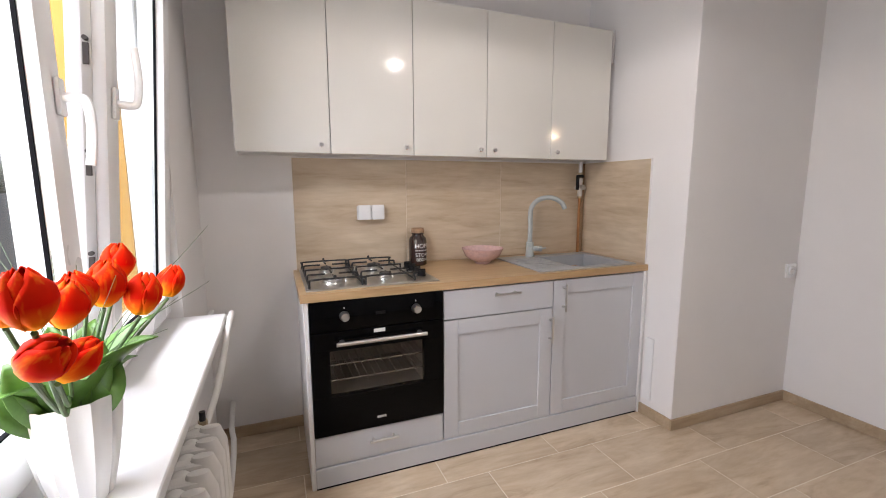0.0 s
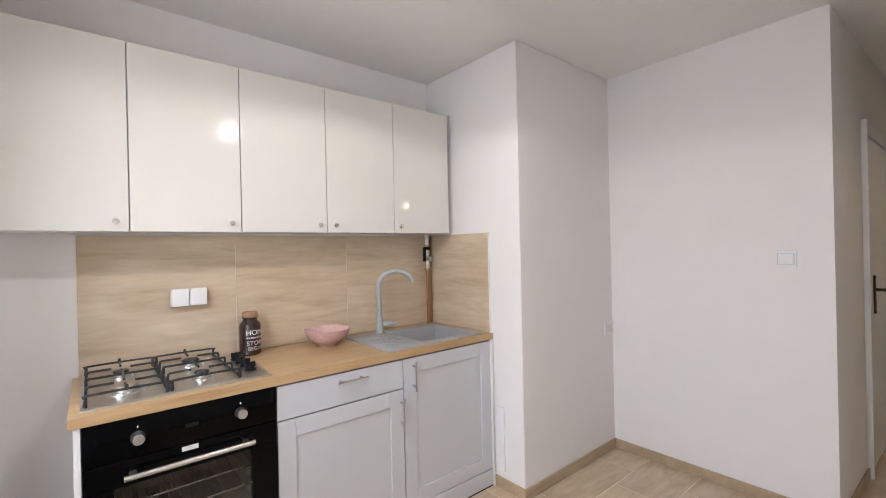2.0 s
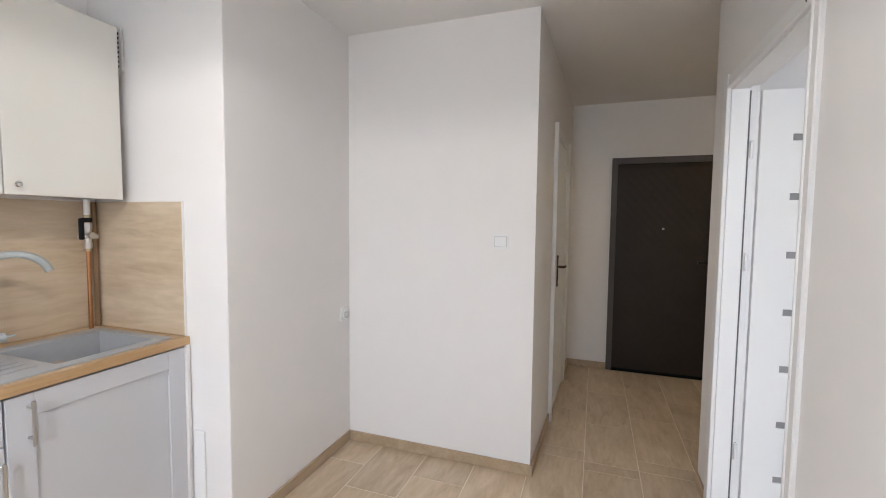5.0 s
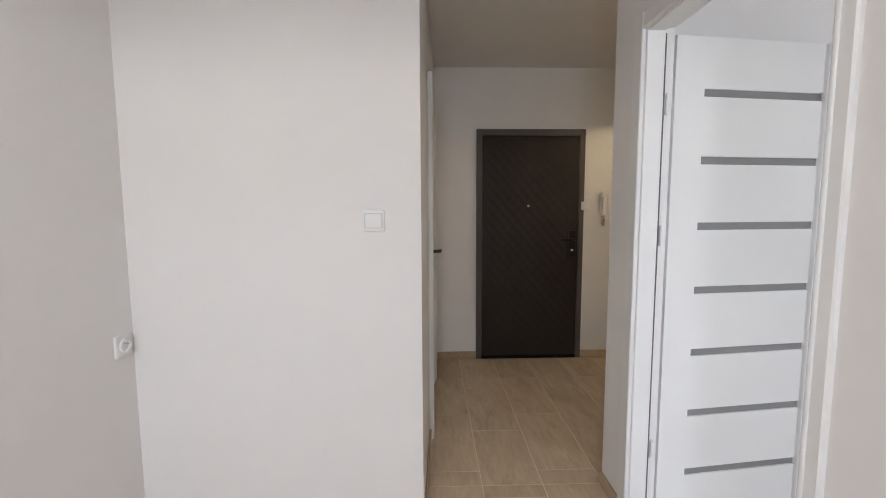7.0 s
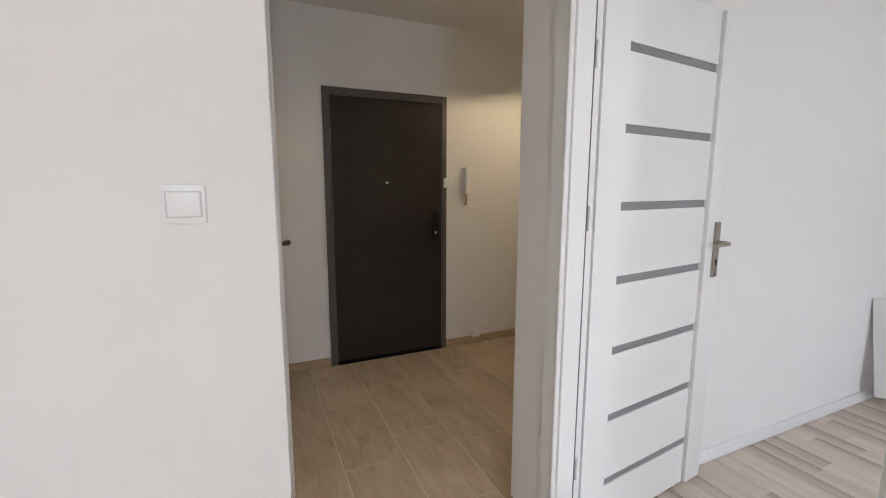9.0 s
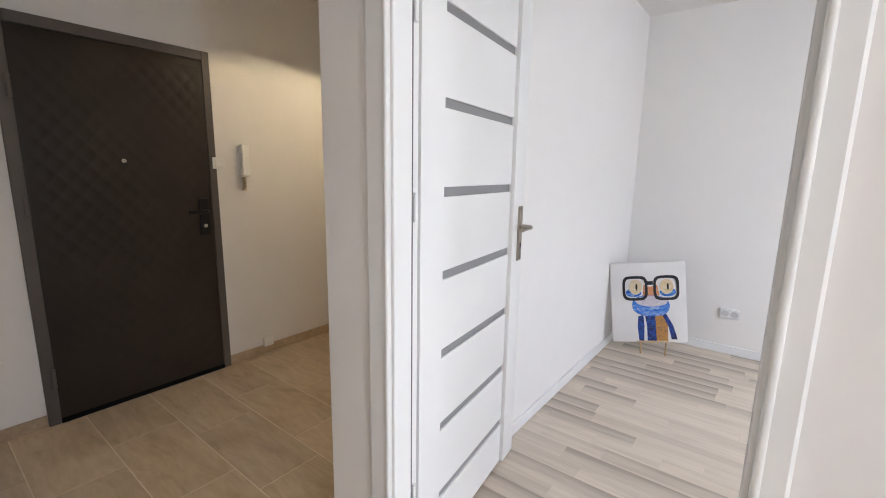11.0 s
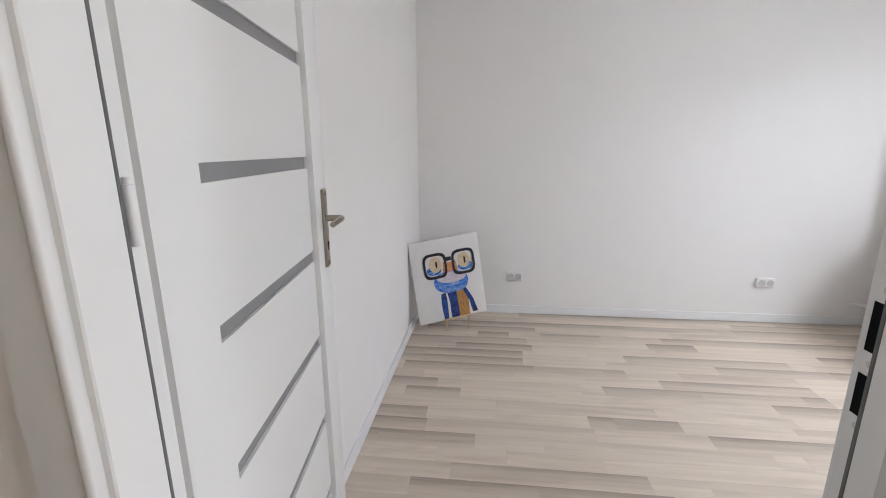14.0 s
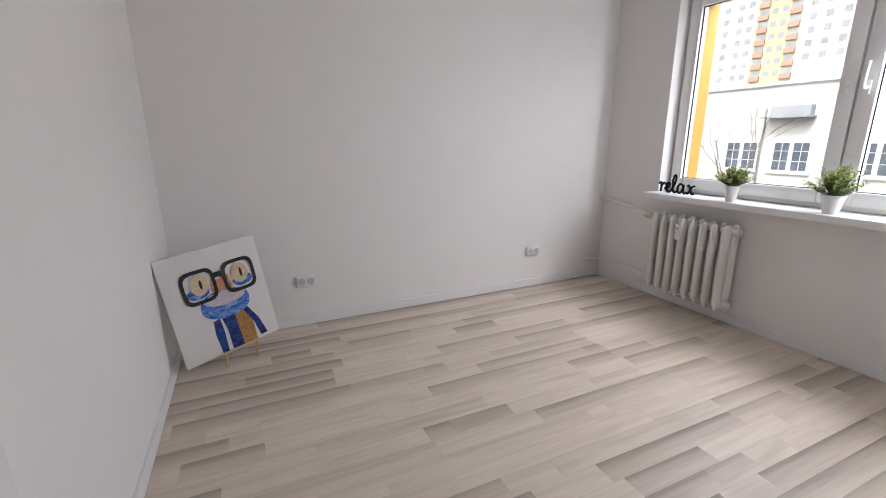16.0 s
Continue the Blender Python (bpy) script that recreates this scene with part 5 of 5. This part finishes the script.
# word on the sill, one thick script stroke
t = thing("word_ornament", (0.130, -2.720, RW[2]), "black wooden script word standing on the sill", "ornament", "", 90)
STROKES = [[(0.0, 0.062), (0.018, 0.072), (0.02, 0.03), (0.02, 0.006), (0.024, 0.045), (0.042, 0.070), (0.058, 0.060)],
           [(0.052, 0.03), (0.085, 0.045), (0.092, 0.066), (0.076, 0.072), (0.066, 0.045), (0.074, 0.012), (0.100, 0.012), (0.128, 0.06), (0.140, 0.118), (0.126, 0.128), (0.116, 0.09), (0.120, 0.03), (0.136, 0.008), (0.158, 0.02)],
           [(0.200, 0.062), (0.178, 0.072), (0.160, 0.050), (0.162, 0.018), (0.180, 0.008), (0.198, 0.03), (0.204, 0.066), (0.204, 0.022), (0.214, 0.008), (0.232, 0.016)],
           [(0.232, 0.062), (0.246, 0.066), (0.258, 0.036), (0.272, 0.010), (0.288, 0.016)],
           [(0.290, 0.066), (0.272, 0.060), (0.256, 0.034), (0.242, 0.010), (0.228, 0.014)]]
part("letters", join(*[tube(smooth_path([(x * 0.98, 0, z + 0.004) for x, z in s], 6), 0.0076, 8) for s in STROKES]), LETTER, t)


def boxwood(place, r, seed, label):
    rnd = random.Random(seed)
    t = thing("potted_plant", place, label, "plant", "plants on the sill")
    part("pot", lathe([(r * 0.62, 0), (r * 0.64, 0.003), (r * 0.94, 0.088), (r * 1.04, 0.089), (r * 1.05, 0.098), (r * 0.98, 0.099), (r * 0.94, 0.090), (r * 0.9, 0.082), (0, 0.08)], 32), CERAMIC, t, "white tapered pot")
    part("soil", lathe([(r * 0.9, 0.078), (r * 0.5, 0.092), (0, 0.095)], 20), SOIL, t)
    stems, dark, lime = [], bmesh.new(), bmesh.new()
    for k in range(64):
        a, tilt = rnd.uniform(0, 6.283), rnd.uniform(0.02, 1.2)
        ln = rnd.uniform(0.075, 0.135) * (1.0 if tilt < 0.8 else 0.95) * (r / 0.045)
        d = Vector((math.cos(a) * math.sin(tilt), math.sin(a) * math.sin(tilt), math.cos(tilt)))
        p0 = Vector((math.cos(a), math.sin(a), 0)) * r * rnd.uniform(0, 0.55) + Vector((0, 0, 0.09))
        p1 = p0 + d * ln * 0.6 + Vector((0, 0, 0.012))
        p2 = p0 + d * ln
        stems.append(tube([p0, p1, p2], 0.0012, 4))
        for j in range(13):
            s = 0.25 + 0.75 * j / 12
            q = p0.lerp(p2, s) + Vector((0, 0, 0.01 * s))
            for side in (0, 1, 2):
                b = rnd.uniform(0, 6.283)
                n = (Vector((math.cos(b), math.sin(b), rnd.uniform(0.0, 0.9))) + d * 0.5).normalized()
                wv = n.cross(Vector((rnd.random(), rnd.random(), rnd.random())))
                wv = wv.normalized() * rnd.uniform(0.0018, 0.003)
                ll = rnd.uniform(0.012, 0.019)
                bm = lime if (s > 0.62 and rnd.random() < 0.6) else dark
                up = n.cross(wv).normalized() * 0.0015
                vs = [bm.verts.new(v) for v in (q, q + n * ll * 0.45 + wv + up, q + n * ll, q + n * ll * 0.45 - wv + up)]
                bm.faces.new(vs)
    part("stems", join(*stems), STEM, t)
    part("foliage", dark, BOX_A, t)
    part("foliage", lime, BOX_B, t, "lime green leaf tips")


boxwood((0.145, -2.175, RW[2]), 0.042, 3, "small green artificial plant in a white pot")
boxwood((0.140, -1.655, RW[2]), 0.051, 8, "fuller green artificial plant in a white pot")

# ---- tulips on the kitchen sill ----
VX, VY = 0.116, 0.785
t = thing("vase", (VX, VY, KW[2]), "white faceted ceramic vase on the kitchen sill", "vase")
part("body", lathe([(0.035, 0.0), (0.038, 0.004), (0.049, 0.055), (0.057, 0.11), (0.0615, 0.165), (0.060, 0.168), (0.057, 0.165), (0.052, 0.11), (0.044, 0.06), (0.0, 0.03)], 84, 0, 0, 0.032, 14), CERAMIC, t)


def bloom(parent, place, size, tilt, turn, seed):
    rnd = random.Random(seed)
    ob = None
    for layer, (n, open_) in enumerate(((3, 0.86), (3, 1.0))):
        for k in range(n):
            bm = bmesh.new()
            a0 = 2 * math.pi * (k + 0.5 * layer) / n + rnd.uniform(-0.1, 0.1)
            rows = []
            for i in range(9):
                v = i / 8
                rad = (0.56 * math.sin(math.pi * (0.06 + 0.89 * v)) ** 0.7 + 0.03) * open_
                half = 1.15 * math.sin(math.pi * min(0.97, 0.16 + 0.76 * v)) ** 0.6
                row = []
                for j in range(7):
                    u = j / 6 * 2 - 1
                    a = a0 + half * u
                    rr = rad * (1 + 0.05 * u * u + 0.03 * rnd.uniform(-1, 1))
                    z = 1.22 * v - 0.16 * u * u * v ** 3
                    row.append(bm.verts.new((rr * math.cos(a) * size * 0.62, rr * math.sin(a) * size * 0.62, z * size * 0.78)))
                rows.append(row)
            for p, q in zip(rows, rows[1:]):
                for j in range(6):
                    bm.faces.new((p[j], p[j + 1], q[j + 1], q[j]))
            pe = part("petal" if ob else "bloom", bm, PETAL, ob or parent, "" if ob else "red and orange tulip bloom")
            md = pe.modifiers.new("thick", "SOLIDIFY")
            md.thickness = 0.0012
            if ob is None:
                ob = pe
                ob.matrix_basis = Matrix.Translation(place) @ Matrix.Rotation(turn, 4, "Z") @ Matrix.Rotation(tilt, 4, "Y")
    return ob


t = thing("tulip_bouquet", (VX, VY, KW[2] + 0.03), "artificial red and orange tulips with green leaves in the vase", "flowers")
BLOOMS = [(0.224, 0.460, 1.205, 0.086, 0.20, -1.50),
          (0.183, 0.740, 1.151, 0.074, 0.15, 0.00),
          (0.184, 0.800, 1.173, 0.064, 0.10, 0.50),
          (0.219, 0.760, 1.128, 0.072, 0.25, 0.80),
          (0.227, 0.900, 1.119, 0.066, 0.35, 1.00),
          (0.207, 0.480, 1.160, 0.084, 0.95, -0.50),
          (0.210, 0.520, 1.133, 0.078, 0.85, 0.55),
          (0.182, 0.620, 1.154, 0.064, 0.20, 0.00),
          (0.177, 0.700, 1.155, 0.060, 0.30, -2.00),
          (0.164, 0.550, 1.177, 0.060, 0.10, 1.00)]
base = Vector((VX, VY, KW[2] + 0.03))
for k, (x, y, z, s, lean, turn) in enumerate(BLOOMS):
    p = Vector((x, y, z)) - base
    foot = p - Vector((0, 0, s * 0.42))
    bloom(t, foot + Vector((0, 0, s * 0.1)), s * (0.64 if k in (0, 5, 6) else 0.93), lean, turn, k + 5)
    mid = Vector((foot.x * 0.45, foot.y * 0.45, 0.13 + 0.1 * foot.z))
    rim = Vector((foot.x, foot.y, 0)).normalized() * 0.036
    part("stem", tube(smooth_path([(foot.x * 0.05, foot.y * 0.05, 0.01), (rim.x, rim.y, 0.140), Vector((mid.x, mid.y, max(mid.z, 0.170))), foot + Vector((0, 0, 0.004))], 6), 0.0026, 8), STEM, t)
rnd = random.Random(4)
for dx, dy, ln, wd, droop in ((0.030, -0.055, 0.16, 0.046, 0.35), (0.050, -0.01, 0.17, 0.046, 0.25), (-0.03, -0.06, 0.17, 0.032, 0.55), (0.035, 0.03, 0.17, 0.032, 0.2), (0.0, 0.05, 0.16, 0.03, 0.2), (-0.05, -0.03, 0.15, 0.03, 0.7), (0.05, 0.045, 0.12, 0.034, 0.4)):
    d = Vector((dx, dy, 0)).normalized()
    side = Vector((-d.y, d.x, 0))
    bm, rows = bmesh.new(), []
    for i in range(12):
        v = i / 11
        c = d * (0.02 + 0.62 * ln * v ** 1.4) + Vector((0, 0, 0.09 + ln * (v - droop * v ** 3)))
        wv = wd * math.sin(math.pi * (0.02 + 0.96 * v)) ** 1.2
        rows.append([bm.verts.new(c + side * wv * u + Vector((0, 0, 1)) * 0.35 * wv * u * u - d * 0.3 * wv * u * u) for u in (-1, -0.5, 0, 0.5, 1)])
    for p, q in zip(rows, rows[1:]):
        for j in range(4):
            bm.faces.new((p[j], p[j + 1], q[j + 1], q[j]))
    lf = part("leaf", bm, LEAF, t)
    lf.modifiers.new("thick", "SOLIDIFY").thickness = 0.001
face = Vector((0.34, -0.92, 0.2)).normalized()
across = Vector((0.93, 0.37, 0))
for bx, tx, tz, wd in ((0.0, -0.012, 0.225, 0.030), (0.012, 0.03, 0.215, 0.028), (0.005, 0.056, 0.165, 0.030), (-0.02, -0.085, 0.155, 0.020), (-0.015, -0.06, 0.185, 0.024)):
    bm, rows = bmesh.new(), []
    for i in range(12):
        v = i / 11
        c = across * (bx + (tx - bx) * v) + face * (0.012 + 0.03 * math.sin(2.4 * v)) + Vector((0, 0, 0.075 + (tz - 0.055) * (1.25 * v - 0.25 * v * v)))
        ax = (across * (tx - bx) + Vector((0, 0, tz - 0.055))).normalized()
        side = ax.cross(face).normalized()
        wv = wd * math.sin(math.pi * (0.05 + 0.93 * v)) ** 0.9
        rows.append([bm.verts.new(c + side * wv * u + face * 0.4 * wv * u * u) for u in (-1, -0.5, 0, 0.5, 1)])
    for p, q in zip(rows, rows[1:]):
        for j in range(4):
            bm.faces.new((p[j], p[j + 1], q[j + 1], q[j]))
    part("leaf", bm, LEAF, t).modifiers.new("thick", "SOLIDIFY").thickness = 0.001
for k in range(15):
    a, ln = rnd.uniform(-1.2, 2.6), rnd.uniform(0.3, 0.47)
    d = Vector((math.cos(a), math.sin(a), 0)) * rnd.uniform(0.3, 1.0)
    part("grass_blade", tube(smooth_path([(0, 0, 0.06), d * ln * 0.2 + Vector((0, 0, ln * 0.55)), d * ln * 0.6 + Vector((0, 0, ln * rnd.uniform(0.7, 0.98)))], 6), 0.0013, 5, 0.0003), STEM, t)

# ---- outside ----
RENDER = paint("pale facade render", (0.78, 0.79, 0.78), 0.9, var=0.06, scale=1.2, fine=30, bump=0.2)
TOWERW = paint("white tower cladding", (0.82, 0.82, 0.81), 0.9, var=0.05, scale=0.3, fine=8, bump=0.1)
# tower yellow and terracotta are lightened to paint in the haze of distance
TOWERY = paint("haze-paled yellow tower cladding", (0.84, 0.72, 0.44), 0.9, var=0.05, scale=0.3, fine=8, bump=0.1)
BALC = paint("haze-paled terracotta balcony panel", (0.62, 0.40, 0.30), 0.8, var=0.08, scale=1, bump=0.1)
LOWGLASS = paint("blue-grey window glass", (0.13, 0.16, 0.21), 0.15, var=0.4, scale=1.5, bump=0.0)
# much paler than the near glass: the haze is mixed into the colour
FARGLASS = paint("haze-paled far window glass", (0.42, 0.46, 0.50), 0.15, var=0.3, scale=0.5, bump=0.0)
ASPHALT = paint("asphalt yard", (0.06, 0.06, 0.058), 0.9, var=0.2, scale=0.4, fine=30, bump=0.2)
BARK = paint("bare grey bark", (0.26, 0.23, 0.21), 0.9, var=0.2, scale=6, bump=0.3)
GROUND_Z = -3.2
solid("ground", box(-600, -600, GROUND_Z - 0.2, 600, 600, GROUND_Z), ASPHALT, "grey yard outside the windows", "ground", "structure")


def low_house():
    t = thing("low_building", (-20, -12.35, GROUND_Z), "low pale rendered building with gridded white windows", "building")
    top = 3.5 - GROUND_Z
    part("wall", box(-9, -22, 0, 0, 26, top), RENDER, t)
    part("parapet", join(box(-9.1, -22.1, top, 0.14, 26.1, top + 0.14), box(-5, -0.6, top + 0.14, -0.8, 26, top + 0.85)), TOWERW, t, "grey-white roof edge")
    z0, z1 = -0.42 - GROUND_Z, 1.0 - GROUND_Z
    for y in (-9.5, -5.0, -2.1, 0.12, 3.2, 5.4, 8.6, 10.8, 14.0):
        w = part("window", join(box(-0.05, y - 0.80, z0, 0.05, y + 0.80, z0 + 0.09), box(-0.05, y - 0.80, z1 - 0.09, 0.05, y + 0.80, z1), box(-0.05, y - 0.80, z0 + 0.09, 0.05, y - 0.71, z1 - 0.09), box(-0.05, y + 0.71, z0 + 0.09, 0.05, y + 0.80, z1 - 0.09), box(-0.05, y - 0.09, z0 + 0.09, 0.045, y + 0.09, z1 - 0.09)), PVC, t, "white window frame")
        part("pane", box(-0.02, y - 0.71, z0 + 0.09, 0.015, y + 0.71, z1 - 0.09), LOWGLASS, w)
        bars = [box(0.015, y + s * 0.4 - 0.015, z0 + 0.09, 0.03, y + s * 0.4 + 0.015, z1 - 0.09) for s in (-1, 1)] + [box(0.0152, y - 0.71, z0 + f * (z1 - z0) - 0.015, 0.028, y + 0.71, z0 + f * (z1 - z0) + 0.015) for f in (0.36, 0.68)]
        part("glazing_bar", join(*bars), PVC, w)
        part("window_sill", box(0, y - 0.88, z0 - 0.08, 0.14, y + 0.88, z0 - 0.01), TOWERW, w)
    c = part("canopy", join(box(0, -1.05, z1 + 1.02, 0.75, 0.85, z1 + 1.09), box(0, -0.85, z1 + 1.09, 0.35, 0.75, z1 + 1.55)), FARGLASS, t, "pale grey canopy box")
    part("downpipe", join(rod((0.08, -1.2, 0), (0.08, -1.2, z1 + 1.5), 0.05, n=10)), STEEL, t, "grey downpipe")


low_house()


def tower():
    t = thing("tower_block", (-116, -69.5, GROUND_Z), "tall white and yellow panel tower block with terracotta balconies", "building")
    h, storey = 62.0, 2.8
    part("wall", box(-14, -26, 0, 0, 26, h), TOWERW, t)
    part("roof", box(-14.2, -26.2, h, 0.2, 26.2, h + 0.6), TOWERW, t)
    for y0, y1 in ((-4.9, 4.9), (17.5, 22.5)):
        part("yellow_band", box(0, y0, 0, 0.06, y1, h - 0.3), TOWERY, t, "yellow painted band")
    shared = None
    for k in range(21):
        z = 1.0 + k * storey
        for y in (-3.3, 3.7, 20.0):
            b = part("balcony", join(box(0.06, y - 1.2, z - 0.1, 0.5, y + 1.2, z), box(0.42, y - 1.2, z, 0.5, y + 1.2, z + 1.05), box(0.06, y - 1.2, z, 0.42, y - 1.14, z + 1.05), box(0.06, y + 1.14, z, 0.42, y + 1.2, z + 1.05)), BALC, t, "terracotta balcony")
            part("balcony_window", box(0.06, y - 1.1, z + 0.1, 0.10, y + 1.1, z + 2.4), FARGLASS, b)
        for y in (-23, -19.5, -16, -12.5, -9, -6.5, -0.9, 1.3, 7.2, 10.4, 13.6, 24.2):
            if shared is None:
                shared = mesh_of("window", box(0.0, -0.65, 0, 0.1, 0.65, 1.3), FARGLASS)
            ob = new("window", shared)
            ob.parent, ob.location = t, (0, y, z + 0.75)


tower()


def bare_tree():
    rnd = random.Random(11)
    t = thing("bare_tree", (-14.5, -11.75, GROUND_Z), "leafless young tree outside the window", "tree")
    part("trunk", tube([(0, 0, 0), (0.05, 0.02, 1.5), (0.0, 0.1, 3.0)], 0.07, 8, 0.045), BARK, t)
    limbs = []

    def grow(p, d, ln, r, depth):
        q = p + d * ln
        limbs.append(tube([p, p.lerp(q, 0.5) + Vector((rnd.uniform(-1, 1), rnd.uniform(-1, 1), rnd.uniform(-0.5, 1))) * 0.05 * ln, q], r, 5, r * 0.6))
        if depth:
            for _ in range(3):
                nd = (d + Vector((rnd.uniform(-0.7, 0.7), rnd.uniform(-0.7, 0.7), rnd.uniform(-0.35, 0.4)))).normalized()
                grow(p.lerp(q, rnd.uniform(0.55, 1.0)), nd, ln * rnd.uniform(0.6, 0.8), r * 0.55, depth - 1)

    for k in range(5):
        a = k * 1.256 + 0.3
        grow(Vector((0.0, 0.08, 2.2 + 0.2 * k)), Vector((math.cos(a) * 0.6, math.sin(a) * 0.6, 0.75)).normalized(), 1.9, 0.018, 3)
    part("limbs", join(*limbs), BARK, t)


bare_tree()

# ---- floors: pieces last ----
kfloor = solid("floor_kitchen", join(box(OUT, PY0 + 0.05, -0.1, RX + 0.12, NY + 0.2, -0.0012), box(RX + 0.12, RY - 0.2, -0.1, HE + 0.2, NY + 0.2, -0.0012)), GROUT, "oak-look floor tiles with cream joints", "floor", "structure")
TL, TW, J = 0.588, 0.29, 0.0042
tile_mesh = mesh_of("tile", box(-TL / 2 + J / 2, -TW / 2 + J / 2, -0.006, TL / 2 - J / 2, TW / 2 - J / 2, 0.0, 0.0008), TILE)
cuts = {}


def lay(parent, name, mesh, material, cx, cy, L, W, lo, hi, zt=0.0, gap=0.0):
    """A floor piece about (cx, cy), cut to the area from lo to hi."""
    x0, x1 = max(cx - L / 2, lo[0]), min(cx + L / 2, hi[0])
    y0, y1 = max(cy - W / 2, lo[1]), min(cy + W / 2, hi[1])
    if x1 - x0 < 0.012 or y1 - y0 < 0.012:
        return
    whole = abs(x1 - x0 - L) < 1e-6 and abs(y1 - y0 - W) < 1e-6
    if whole and mesh is not None:
        ob = new(name, mesh)
        ob.location = (cx, cy, zt)
    else:
        key = (name, round(x1 - x0, 3), round(y1 - y0, 3), round((x0 + x1) / 2 - cx, 3), round((y0 + y1) / 2 - cy, 3))
        if key not in cuts:
            cuts[key] = mesh_of(name, box(x0 - cx + gap / 2, y0 - cy + gap / 2, -0.006, x1 - cx - gap / 2, y1 - cy - gap / 2, 0.0, 0.0006 if gap > 0.001 else 0.0002), material)
        ob = new(name, cuts[key])
        ob.location = (cx, cy, zt)
    ob.parent = parent


for lo, hi in (((WX, PY1), (RX + 0.12, NY)), ((RX + 0.12, RY), (HE, NY))):
    for k in range(-12, 9):
        yc = -0.118 + TW * k + TW / 2
        for i in range(-10, 4):
            xc = (4.0 if k % 2 == 0 else 4.2) + TL * i + TL / 2
            lay(kfloor, "tile", tile_mesh, TILE, xc, yc, TL, TW, lo, hi, 0.0, J)
lay(kfloor, "tile", None, TILE, (DX0 + DX1) / 2, PY1 - 0.03, DX1 - DX0 - 0.05, 0.06, (DX0, PY1 - 0.06), (DX1, PY1), 0.0, J)

rfloor = solid("floor_room", box(WX, RY, -0.1, RX, PY0 + 0.05, -0.0035), UNDER, "pale grey oak laminate strip floor", "floor", "structure")
rnd = random.Random(21)
SW = 0.0955
rows = int((PY0 + 0.04 - RY) / SW) + 1
for k in range(rows):
    yc = RY + SW * (k + 0.5)
    x = WX - rnd.uniform(0, 0.7)
    while x < RX:
        ln = rnd.choice((0.12, 0.22, 0.3, 0.4, 0.5, 0.62, 0.78, 0.95))
        lay(rfloor, "plank", None, STRIP, round(x + ln / 2, 3), yc, ln, SW, (WX, RY), (RX, PY0 + 0.04), -0.0005, 0.0003)
        x = round(x + ln, 3)
solid("threshold", box(DX0 + 0.022, PY1 - 0.075, -0.003, DX1 - 0.022, PY1 - 0.045, 0.004, 0.002), STEEL, "flat metal threshold strip in the doorway", "trim", "structure")
